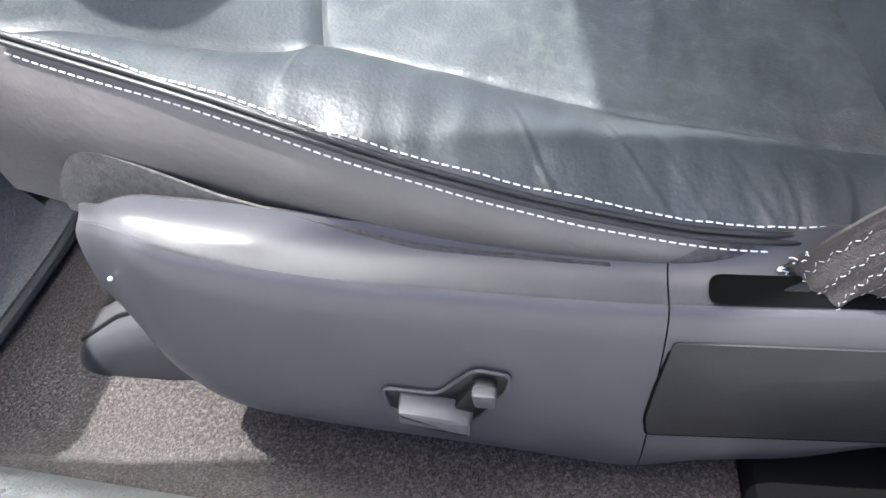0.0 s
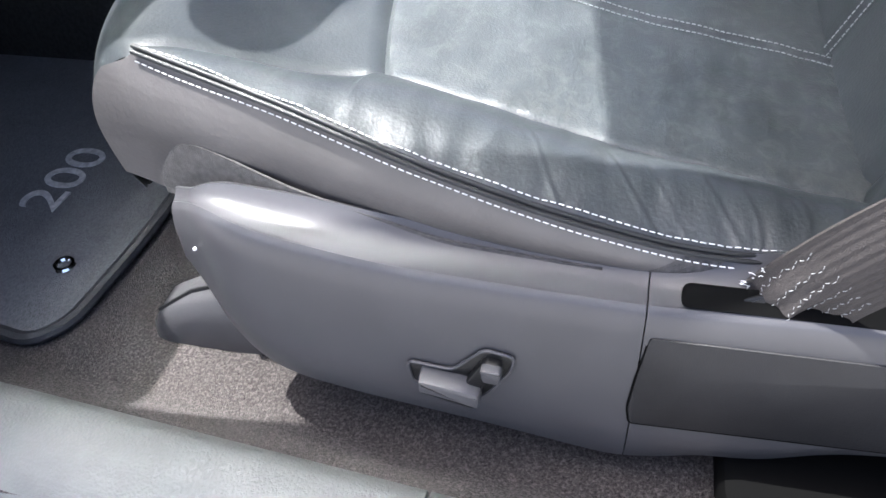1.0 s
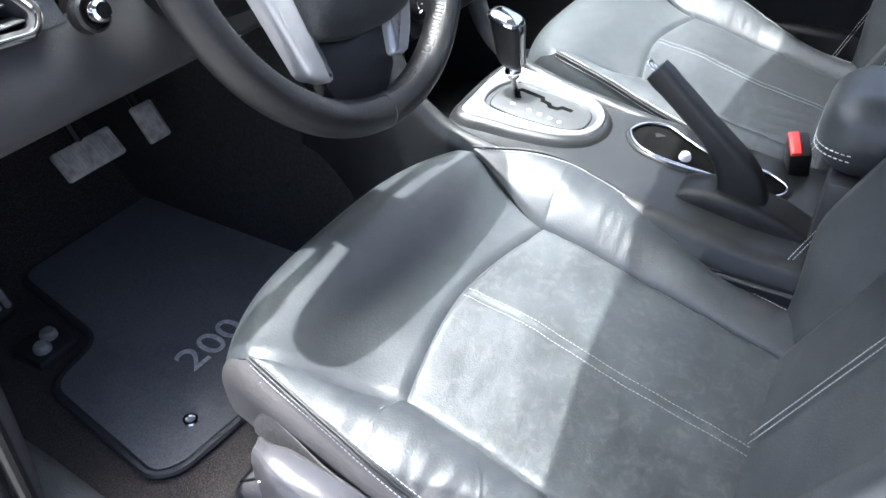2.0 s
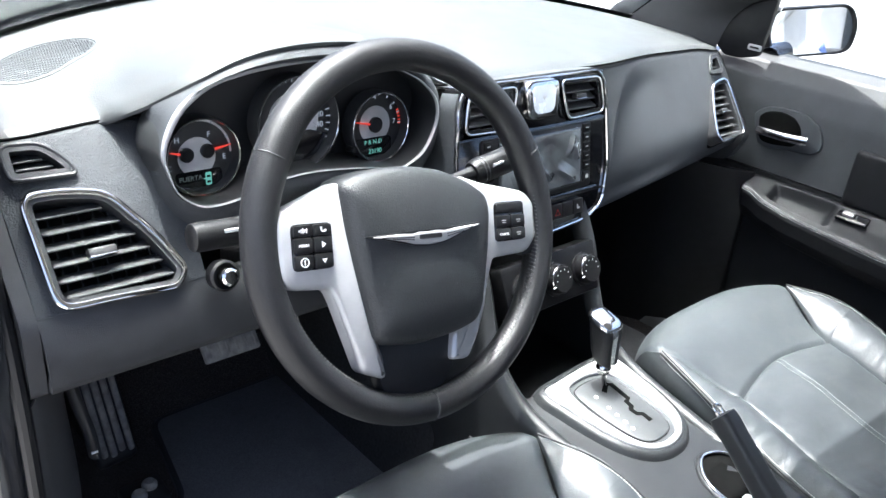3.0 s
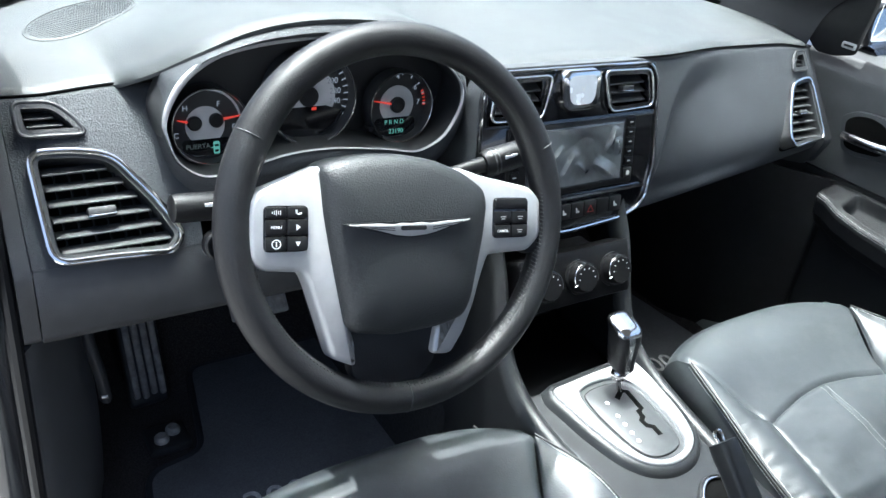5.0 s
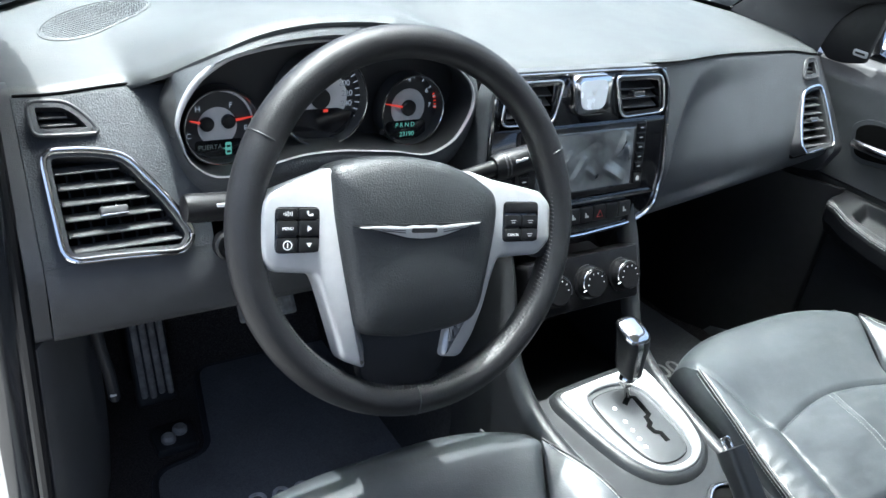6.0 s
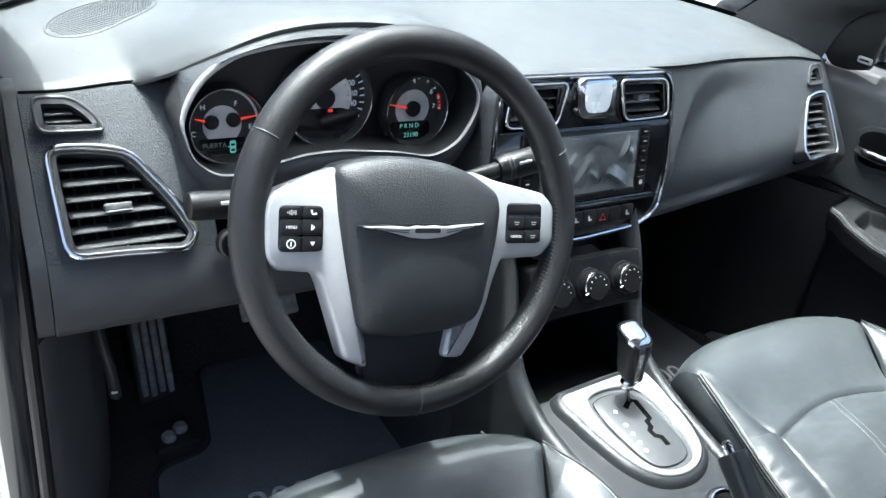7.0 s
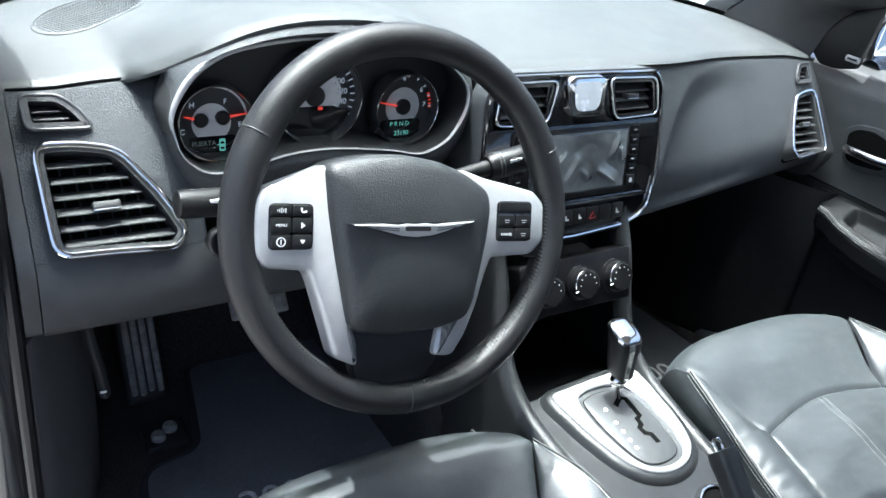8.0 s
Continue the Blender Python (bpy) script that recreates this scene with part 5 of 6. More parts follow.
    # Rails on the floor.
    for side in (-1, 1):
        x = side * 0.195
        part("rail", rbox(x - 0.016, x + 0.016, -0.50, -0.075, 0.068, 0.098, 0.008, 3), SHIELD, s, "grey seat rail")
        foot = [[(x * 0.915 + a * w, y, z) for a, z in ((-1, 0.066), (-1, 0.066 + h * 0.55), (-0.82, 0.066 + h * 0.9), (-0.5, 0.066 + h), (0.5, 0.066 + h), (0.82, 0.066 + h * 0.9), (1, 0.066 + h * 0.55), (1, 0.066))] for y, w, h in ((0.054, 0.012, 0.006), (0.050, 0.018, 0.018), (0.040, 0.021, 0.032), (0.010, 0.022, 0.050), (-0.02, 0.022, 0.060), (-0.06, 0.021, 0.070))]
        cover = part("rail_cover", add_grid(bmesh.new(), foot, close_u=True, cap=True), SHIELD, s, "grey moulded rail cover", angle=50)
        part("cover_strut", tube([(x * 0.915 - 0.013, 0.042, 0.096), (x * 0.915 - 0.008, 0.010, 0.117), (x * 0.915 - 0.004, -0.03, 0.129)], 0.0018, 6), DARK, cover)
        part("riser", rbox(x - 0.012, x + 0.012, -0.45, -0.05, 0.10, 0.16, 0.004), DARK, s)
    return s


driver_seat = make_seat("driver_seat", "black leather driver seat with white double stitching, worn and creased", True)
passenger_seat = make_seat("passenger_seat", "black leather passenger seat with white double stitching", False)
passenger_seat.location = (0.750, 0.025, 0.0)

# Side shield of the driver seat, in two mouldings.
side = part("side_shield", bmesh.new(), SHIELD, driver_seat, "grey plastic side shield with seat switches")


def eased(y, ys, zs):
    """Table value, smoothed along y."""
    return float(np.mean(np.interp(np.linspace(y - 0.014, y + 0.014, 9), ys, zs)))


def shield_top(y):
    return float(eased(y, [-0.62, -0.45, -0.383, -0.356, -0.325, -0.221, -0.129, -0.072, -0.043], [0.286, 0.275, 0.263, 0.2565, 0.252, 0.256, 0.270, 0.275, 0.258]))


def shield_edge(y):
    """Across and height of the ledge's outer rim."""
    return eased(y, [-0.15, -0.104, -0.08, -0.064, -0.043], [-0.262, -0.260, -0.255, -0.248, -0.234]), float(eased(y, [-0.62, -0.408, -0.324, -0.269, -0.188, -0.104, -0.08, -0.064, -0.043], [0.245, 0.243, 0.240, 0.242, 0.247, 0.260, 0.266, 0.267, 0.252]))


def shield_low(y):
    return float(eased(y, [-0.62, -0.50, -0.444, -0.402, -0.362, -0.307, -0.241, -0.174, -0.105, -0.075, -0.058, -0.050, -0.043], [0.128, 0.126, 0.116, 0.093, 0.092, 0.098, 0.110, 0.120, 0.131, 0.143, 0.160, 0.184, 0.222]))


def shield(y0, y1, name):
    def fn(u, v):
        y = lerp(y0, y1, v)
        zt, zb = shield_top(y), shield_low(y)
        xe, ze = shield_edge(y)
        xi = max(-0.237, xe + 0.007)
        dish = 0.0042 * min(1.0, (xi - xe) / 0.02)
        prof = [(-0.205, zt - 0.04), (xi + 0.003, zt - 0.0012)]
        prof += [(lerp(xi, xe, k), lerp(zt, ze, k) - dish * math.sin(math.pi * k ** 0.8)) for k in (0.0, 0.15, 0.3, 0.45, 0.6, 0.75, 0.88)]
        prof += [(xe + 0.0006, ze - 0.0002), (xe, ze)]
        prof += [(xe - 0.0066 * math.sin(a), ze - 0.021 * (1 - math.cos(a))) for a in (0.45, 0.6, 0.75, 0.95, 1.15, 1.35, 1.5)]
        tuck = 0.016 * sstep(-0.31, -0.40, y)
        prof += [(xe - 0.0066, lerp(ze - 0.019, zb, 0.66)), (xe - 0.0045 + tuck * 0.4, lerp(ze - 0.019, zb, 0.85)), (xe + tuck, zb + 0.002), (xe + 0.006 + tuck, zb), (-0.222, zb + 0.004)]
        x, z = prof[round(u * len(prof)) % len(prof)]
        return (x, y, z)
    return part(name, surf(fn, 23, 90, close_u=True, cap=True), SHIELD, side, angle=32)


shield(-0.3247, -0.043, "front_moulding")
shield(-0.62, -0.3255, "rear_moulding")
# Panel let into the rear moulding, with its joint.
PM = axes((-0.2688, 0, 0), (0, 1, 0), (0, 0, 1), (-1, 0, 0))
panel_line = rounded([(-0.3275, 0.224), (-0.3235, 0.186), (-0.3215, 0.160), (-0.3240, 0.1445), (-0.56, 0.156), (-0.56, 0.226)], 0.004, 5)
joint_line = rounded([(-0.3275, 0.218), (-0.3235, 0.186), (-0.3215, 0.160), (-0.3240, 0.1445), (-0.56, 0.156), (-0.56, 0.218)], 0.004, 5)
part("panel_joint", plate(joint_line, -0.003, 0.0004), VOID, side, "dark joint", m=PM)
part("rear_panel", plate(shrink(panel_line, 0.0013), -0.003, 0.0009, 0.0006), SHADED_SHIELD, side, "inset rear panel, darkened in colour for shade", m=PM)
# Belt slot: a flat plate, its black standing for the shade inside.
part("belt_slot", plate(rect(-0.0525, -0.0120, 0.056, 0.0010, 0.005), -0.002, 0.0008), VOID, side, "flat black plate standing for the open belt slot", m=axes((-0.2530, -0.394, 0.2500), (0, -1, 0), (0.774, 0, 0.633), (-0.633, 0, 0.774)))
# Black block: seat fittings together with the shade beneath the shield, as colour.
part("shaded_bracket", rbox(-0.286, -0.20, -0.60, -0.385, 0.067, 0.102, 0.010), VOID, side, "black block for the fittings and the shade under the shield")
# Fabric gusset between the leather and the shield.
def gusset(u, v):
    y = lerp(-0.026, -0.30, v ** 1.4)
    top = float(eased(y, [-0.30, -0.213, -0.14, -0.099, -0.072, -0.056, -0.042, -0.034, -0.026, -0.012], [0.246, 0.253, 0.268, 0.279, 0.287, 0.290, 0.286, 0.276, 0.258, 0.230]))
    z = lerp(top, min(top - 0.002, shield_top(y) - 0.014), u)
    x = -float(np.interp(y, [-0.30, -0.21, -0.12, -0.04, -0.026], [0.2450, 0.2432, 0.2345, 0.2195, 0.2165]))
    return (x, y, z)
part("gusset", sheet(gusset, 8, 80, 0.0015, (1, 0, 0)), FABRIC, side, "grey-black fabric gusset")
# Seat switches.
KM = axes((-0.2695, -0.222, 0.168), (0, -1, 0), (0, 0, 1), (-1, 0, 0))
recess = rounded([(-0.0310, 0.0090), (-0.003, 0.0060), (0.0165, 0.0285), (0.0345, 0.0250), (0.0325, 0.0130), (0.0190, -0.0110), (0.0129, -0.0180), (-0.029, -0.0105)], 0.005, 4)
sw = part("switch_recess", plate(recess, -0.004, 0.0008, 0.0005), DARK, side, "dark switch recess", m=KM)
part("recess_lip", tube([(a, b, 0.0010) for a, b in recess], 0.0011, 6, closed=True), SHIELD, sw, m=KM)
bm = bmesh.new()
blade = lambda k, z, d: [(a, b - d, z) for a, b in shrink(rounded([(-0.0225, 0.0060), (0.004, 0.0020), (0.0150, -0.0010), (0.0142, -0.0150), (-0.004, -0.0100), (-0.0225, -0.0065)], 0.0025, 3), k)]
add_grid(bm, [blade(0.0, 0.0, 0.0), blade(0.0, 0.009, 0.0005), blade(0.0008, 0.0122, 0.001), blade(0.0030, 0.0130, 0.001)], close_u=True, cap=True)
part("seat_switch", bm, SHIELD, sw, "grey seat blade switch", m=KM)
part("recline_switch", plate(rounded([(0.0050, 0.0005), (0.0165, 0.0220), (0.0275, 0.0215), (0.0280, 0.0110), (0.0210, 0.0075), (0.0130, -0.0055)], 0.003, 4), 0.0005, 0.0060, 0.0015), DARK, sw, "dark recline lever", m=KM)
part("recline_cap", plate(rounded([(0.0155, 0.0215), (0.0280, 0.0210), (0.0272, 0.0095), (0.0168, 0.0105)], 0.002, 3), 0.0055, 0.0115, 0.0018), SHIELD, sw, "grey end of the recline lever", m=KM)
part("rivet", lathe([(0.0013, 0), (0.0013, 0.0008), (0.0006, 0.0012)], 12), WHITE, side, "small white dot", m=axes((-0.2535, -0.0595, 0.234), (0.55, -0.83, 0), (0, 0, 1), (-0.83, -0.55, 0)))

# Belt of the driver.
belt = thing("seat_belt", "brown-black woven seat belt anchored at the seat side", "seat belt")
bp = spline([(-0.2525, -0.395, 0.230), (-0.260, -0.402, 0.258), (-0.272, -0.431, 0.308), (-0.285, -0.49, 0.380), (-0.30, -0.60, 0.52), (-0.315, -0.74, 0.78)], 8)
def strap(u, v):
    i = min(len(bp) - 2, int(v * (len(bp) - 1)))
    p = bp[i].lerp(bp[i + 1], v * (len(bp) - 1) - i)
    k = 1 - sstep(0.0, 0.30, v)
    w = lerp(0.0255, 0.0265, k)
    across = Vector((0.12, 0.75, 0.62)).normalized().lerp(Vector((0.0, 1.0, 0.12)), k).normalized()
    fold = 0.0045 * k * math.sin(9 * u + 2) + 0.0022 * k * math.sin(23 * u + 14 * v)
    rib = 0.00022 * (1 - 0.6 * k) * math.cos(math.pi * 2 * 11 * u)
    return p + across * (2 * u - 1) * w + Vector((-0.003 * math.cos(3 * (2 * u - 1)) * (1 - v) - fold - rib, 0, 0))
part("webbing", sheet(strap, 73, 110, 0.0016, (1, 0, 0)), WEBBING, belt, angle=70)
bm = bmesh.new()
for r in range(6):
    stitches([strap(0.12 + 0.15 * r + 0.02 * math.sin(i * 0.9 + r), 0.085 + 0.20 * i / 40) for i in range(41)], 0.0020, 0.0016, 0.00022, Vector((-0.0003, 0, 0.0002)), bm)
part("stitching", bm, THREAD_GREY, belt, "frayed pale box stitching")
bm = bmesh.new()
rnd = random.Random(4)
for i in range(11):
    a = strap(rnd.uniform(0.93, 1.0), rnd.uniform(0.09, 0.20))
    d = Vector((rnd.uniform(-0.6, 0.1), rnd.uniform(0.1, 1.0), rnd.uniform(0.1, 0.9))) * rnd.uniform(0.003, 0.006)
    tube([a, a + d * 0.6, a + d + Vector((0, 0, -0.001))], 0.00032, 4, bm=bm)
part("frayed_threads", bm, THREAD, belt, "loose white threads")
part("anchor", plate(rounded([(-0.014, 0), (0.016, -0.002), (0.004, 0.006), (-0.012, 0.012)], 0.003), 0, 0.003, 0.001), DARK, belt, "dark anchor tongue", m=axes((-0.2575, -0.372, 0.2395), (0, 1, 0), (0.35, 0.25, 0.9), (-0.92, 0, 0.38)))

# ---- console ----
console = thing("centre_console", "dark grey plastic centre console between the seats", "console")


def con_half(y, side=-1):
    if side > 0:
        return float(np.interp(y, [-1.0, -0.45, -0.25, -0.12, -0.05, 0.14], [0.105, 0.110, 0.100, 0.088, 0.088, 0.095]))
    return float(np.interp(y, [-1.0, -0.45, -0.25, -0.12, 0.03, 0.14], [0.105, 0.136, 0.136, 0.122, 0.135, 0.150]))


def con_z(y):
    return float(np.interp(y, [-1.0, -0.45, -0.38, -0.30, -0.22, -0.16, -0.05, 0.04, 0.09], [0.29, 0.29, 0.292, 0.303, 0.316, 0.319, 0.328, 0.337, 0.340]))


def con_pt(u, v):
    y = lerp(0.034, -1.0, v)
    w, z = con_half(y, 1 if u > 0.5 else -1), con_z(y)
    prof = [(-1.25, 0.06), (-1.2, 0.15), (-1.12, 0.27), (-1.07, z - 0.030), (-1.02, z - 0.010), (-0.95, z - 0.001), (-0.85, z), (-0.5, z), (0, z), (0.5, z), (0.85, z), (0.95, z - 0.001), (1.02, z - 0.010), (1.07, z - 0.030), (1.12, 0.27), (1.2, 0.15), (1.25, 0.06)]
    a, b = prof[round(u * 16)]
    return (XC + a * w, y, b)


part("console_body", surf(con_pt, 17, 80), CONSOLE, console, angle=70)
for sx in (-1, 1):
    part("side_rib", tube([(XC + sx * (con_half(y, sx) * 1.12 + 0.001), y, 0.265) for y in [0.08 - 0.04 * i for i in range(20)]], 0.003, 6), PLASTIC, console)

GM = axes((0.372, -0.055, 0.331), (1, 0, 0), (0, 0.994, 0.11), (0, -0.11, 0.994))
egg = lambda pts: [p.to_tuple()[:2] for p in spline([(a, b, 0) for a, b in pts], 5, closed=True)]
teardrop = egg([(-0.086, 0.076), (-0.083, 0.033), (-0.076, -0.009), (-0.064, -0.051), (-0.044, -0.079), (-0.015, -0.091), (0.016, -0.089), (0.041, -0.076), (0.058, -0.056), (0.070, -0.017), (0.075, 0.027), (0.079, 0.064), (0.073, 0.083), (0.031, 0.087), (-0.050, 0.083)])
window = egg([(-0.053, 0.056), (-0.058, 0.024), (-0.056, -0.014), (-0.049, -0.052), (-0.037, -0.072), (-0.016, -0.081), (0.012, -0.080), (0.032, -0.070), (0.042, -0.050), (0.046, -0.014), (0.045, 0.026), (0.037, 0.055), (0.014, 0.067), (-0.011, 0.070), (-0.037, 0.067)])
bm = bmesh.new()
add_grid(bm, [[(a, b, z) for a, b in shrink(teardrop, k)] for k, z in ((-0.0165, -0.010), (-0.0115, 0.003), (-0.0055, 0.0085), (-0.001, 0.0090), (0.0, 0.003))], close_u=True)
part("shifter_surround", bm, CONSOLE, console, "raised dark rolled surround", m=GM, angle=80)
mixed = lambda k, z: [(lerp(a[0], b[0], k), lerp(a[1], b[1], k), z) for a, b in zip(teardrop, window)]
bm = bmesh.new()
add_grid(bm, [mixed(k, z) for k, z in ((0.0, 0.0), (0.0, 0.009), (0.12, 0.0118), (0.5, 0.0128), (0.88, 0.0115), (1.0, 0.009), (1.0, 0.0))], close_u=True)
bezel = part("shifter_bezel", bm, SILVER, console, "satin silver teardrop bezel", m=GM, angle=60)
ledge = part("gate_ledge", plate(shrink(window, -0.002), 0.0, 0.0052), GATE, console, "grey ledge round the gate", m=GM)
part("gate_joint", plate(shrink(window, 0.0072), 0.004, 0.0056), VOID, ledge, m=GM)
gate = part("gate_plate", plate(shrink(window, 0.0086), 0.004, 0.007, 0.001), GATE, console, "grey gear gate plate", m=GM)
path = [(-0.003, 0.032), (0.013, 0.042), (0.021, 0.038), (0.0185, 0.004), (0.0105, 0.001), (0.009, -0.009), (0.002, -0.014), (0.003, -0.024), (0.0105, -0.029), (0.010, -0.044)]
bm = bmesh.new()
rows = []
for i, (ax, ay) in enumerate(path):
    before, after = path[max(0, i - 1)], path[min(len(path) - 1, i + 1)]
    n_ = Vector((before[1] - after[1], after[0] - before[0])).normalized() * 0.0040
    rows.append([(ax + n_.x, ay + n_.y, 0.004), (ax - n_.x, ay - n_.y, 0.004), (ax - n_.x, ay - n_.y, 0.0076), (ax + n_.x, ay + n_.y, 0.0076)])
add_grid(bm, rows, close_u=True, cap=True)
# Strip on top of the plate, coloured black for the shade in the slot.
part("gate_slot", bm, VOID, gate, "zigzag strip, black as the depth of the gear slot", m=GM, smooth=False)
for k in (0.0, 0.35, 0.58, 0.80, 1.0):
    part("gear_window", lathe([(0.0031, 0.006), (0.0031, 0.0074), (0.0022, 0.0082), (0.001, 0.0085)], 20), WHITE, gate, "round pale gear window", m=GM @ T(lerp(-0.023, -0.028, k), lerp(0.031, -0.040, k), 0))

lever = thing("gear_lever", "chrome-capped black leather gear lever in its gate", "gear lever")
l0, l1 = Vector((0.382, -0.014, 0.345)), Vector((0.372, -0.010, 0.380))
part("rod", tube([l0, l1], 0.0042, 12), CHROME, lever, "thin chrome rod")
part("collar", lathe([(0.0118 * math.sin(radians(a)), 0.0118 - 0.0118 * math.cos(radians(a))) for a in range(15, 166, 15)], 28), CHROME, lever, "round chrome collar", m=Matrix.Translation((0.374, -0.011, 0.3635)))


def knob_pt(a, v, out=0.0):
    """The knob: narrow at the collar, wider and leaning forward at the top."""
    prof = [(0.0105, 0.382), (0.0150, 0.388), (0.0165, 0.400), (0.0180, 0.420), (0.0200, 0.440), (0.0205, 0.448)]
    t = v * 5
    i = min(4, int(t))
    r, z = lerp(prof[i][0], prof[i + 1][0], t - i) + out, lerp(prof[i][1], prof[i + 1][1], t - i)
    sx, sy = math.copysign(abs(math.cos(a)) ** 0.6, math.cos(a)), math.copysign(abs(math.sin(a)) ** 0.6, math.sin(a))
    return Vector((0.376 + r * sx, -0.012 + 0.016 * v + 1.12 * r * sy, z + 0.006 * sy * v))


part("grip", surf(lambda u, v: knob_pt(2 * math.pi * u, v), 56, 16, close_u=True, cap=True), RIM, lever, "black leather grip", angle=70)
rows = [[knob_pt(2 * math.pi * i / 56, 1.0, 0.0004) + Vector((0, 0, -0.002)) for i in range(56)]]
mid = knob_pt(0, 1.0) - Vector((0.0205, 0, 0))
for k in range(1, 9):
    a = k / 8 * math.pi / 2
    rows.append([mid.lerp(knob_pt(2 * math.pi * i / 56, 1.0, 0.0004), max(0.05, math.cos(a)) ** 0.6) + Vector((0, 0, 0.0085 * math.sin(a))) for i in range(56)])
part("chrome_cap", add_grid(bmesh.new(), rows, close_u=True, cap=True), CHROME, lever, "polished chrome cap", angle=80)
part("chrome_band", sheet(lambda u, v: knob_pt(radians(lerp(-108, -90, u)), lerp(0.12, 1.0, v), 0.0007), 6, 14, 0.0012, (0.0, 0.9, 0)), CHROME, lever, "chrome strip down the grip", angle=60)

# Cup holder, hand brake, armrest.
well = [p.to_tuple()[:2] for p in spline([(0.362, -0.196, 0), (0.392, -0.180, 0), (0.422, -0.193, 0), (0.432, -0.222, 0), (0.418, -0.252, 0), (0.405, -0.285, 0), (0.404, -0.325, 0), (0.412, -0.360, 0), (0.392, -0.392, 0), (0.362, -0.385, 0), (0.350, -0.350, 0), (0.352, -0.300, 0), (0.346, -0.262, 0), (0.346, -0.222, 0)], 5, closed=True)]
lift = lambda pts, k: [(a, b, con_z(b) + k) for a, b in pts]
bm = bmesh.new()
add_grid(bm, [lift(shrink(well, -0.005), 0.0005), lift(shrink(well, -0.003), 0.0042), lift(well, 0.0046), lift(shrink(well, 0.002), 0.0015)], close_u=True)
cup = part("cup_holder", bm, CONSOLE, console, "dark two-lobed cup holder", angle=70)
# Shallow floor just under the rim; black stands for the well's shade.
part("cup_well", add_grid(bmesh.new(), [lift(shrink(well, 0.002), 0.0016), lift(shrink(well, 0.003), 0.0010)], close_u=True, cap=True), VOID, cup)
part("cup_rim", tube([Vector(p) for p in lift(shrink(well, 0.0015), 0.0048)], 0.0028, 8, closed=True, flat=0.7), CHROME, cup, "chrome cup holder rim", angle=70)
part("cup_insert", lathe([(0.0, 0.011), (0.006, 0.009), (0.008, 0.004), (0.008, 0.0)][::-1], 20), WHITE, cup, "small pale knob in the cup holder", m=Matrix.Translation((0.372, -0.262, con_z(-0.262) + 0.001)))
brake = thing("hand_brake", "black plastic hand brake lever raised between the seats", "hand brake")
bx = 0.312
q = spline([(bx, -0.352, 0.270), (bx, -0.349, 0.305), (bx, -0.338, 0.342), (bx, -0.312, 0.374), (bx + 0.002, -0.275, 0.405), (bx + 0.004, -0.245, 0.428), (bx + 0.006, -0.219, 0.447)], 5)
rows = []
for i, p in enumerate(q):
    t = (q[min(i + 1, len(q) - 1)] - q[max(i - 1, 0)]).normalized()
    n_ = Vector((0, -t.z, t.y))
    k = i / (len(q) - 1)
    h = lerp(0.030, 0.0135, sstep(0.15, 0.62, k)) + 0.0012 * sstep(0.86, 0.92, k) * sstep(1.0, 0.95, k)
    w = lerp(0.0165, 0.0135, k)
    rows.append([p + Vector((a * w, 0, 0)) + n_ * b * h for a, b in rounded([(-1, -1), (1, -1), (1, 1), (-1, 1)], 0.55, 4)])
part("lever", add_grid(bmesh.new(), rows, close_u=True, cap=True), CONSOLE, brake, "matt black moulded lever", angle=50)
part("release_button", tube(spline([(-0.0058, 0, -0.002), (-0.0058, 0, 0.007), (-0.003, 0, 0.0105), (0.003, 0, 0.0105), (0.0058, 0, 0.007), (0.0058, 0, -0.002)], 4), 0.0020, 8), CHROME, brake, "chrome release loop", m=axes((bx + 0.0065, -0.2165, 0.448), (1, 0, 0), (0, -0.6, 0.8), (0, 0.8, 0.6)))
boot = [[(bx + a * 0.032, y, 0.270 + b * h) for a, b in rounded([(-1, 0), (1, 0), (0.9, 1), (-0.9, 1)], 0.3, 3)] for y, h in ((-0.275, 0.040), (-0.285, 0.047), (-0.31, 0.052), (-0.36, 0.050), (-0.40, 0.040), (-0.43, 0.026))]
part("boot", add_grid(bmesh.new(), boot, close_u=True, cap=True), DARK, brake, "dark slotted base", angle=50)
arm = thing("armrest", "black leather armrest pad with white stitching on the console", "armrest")
part("pad", rbox(XC - 0.082, XC + 0.082, -0.75, -0.405, 0.372, 0.466, 0.0455, 7), LEATHER, arm)
part("box", rbox(XC - 0.075, XC + 0.075, -0.74, -0.43, 0.28, 0.372, 0.010, 2), PLASTIC, arm)
bm = bmesh.new()
for z in (0.404, 0.411):
    stitches([Vector((XC + a, -0.75 + 0.345 / 2 + b, z)) for a, b in [(p[0], p[1]) for p in rect(-0.0822, -0.1728, 0.0822, 0.1728, 0.045, 8)]], 0.004, 0.0022, 0.0006, Vector((0, 0, 0.0002)), bm)
part("stitching", bm, THREAD, arm, "white double stitching")
buckle = thing("belt_buckle", "black belt buckle with a red release button", "belt buckle")
part("stem", tube([(0.50, -0.44, 0.20), (0.470, -0.399, 0.28)], 0.010, 10), DARK, buckle)
part("body", rbox(-0.022, 0.022, -0.014, 0.014, 0.0, 0.075, 0.005), DARK, buckle, m=pose(0.468, -0.394, 0.264, -12, -18, 20))
part("release_button", rbox(-0.020, 0.020, -0.002, 0.0125, 0.066, 0.0785, 0.003), RED, buckle, "red release button", m=pose(0.468, -0.394, 0.264, -12, -18, 20))

# ---- footwell ----
mat_z = FLOOR + 0.012


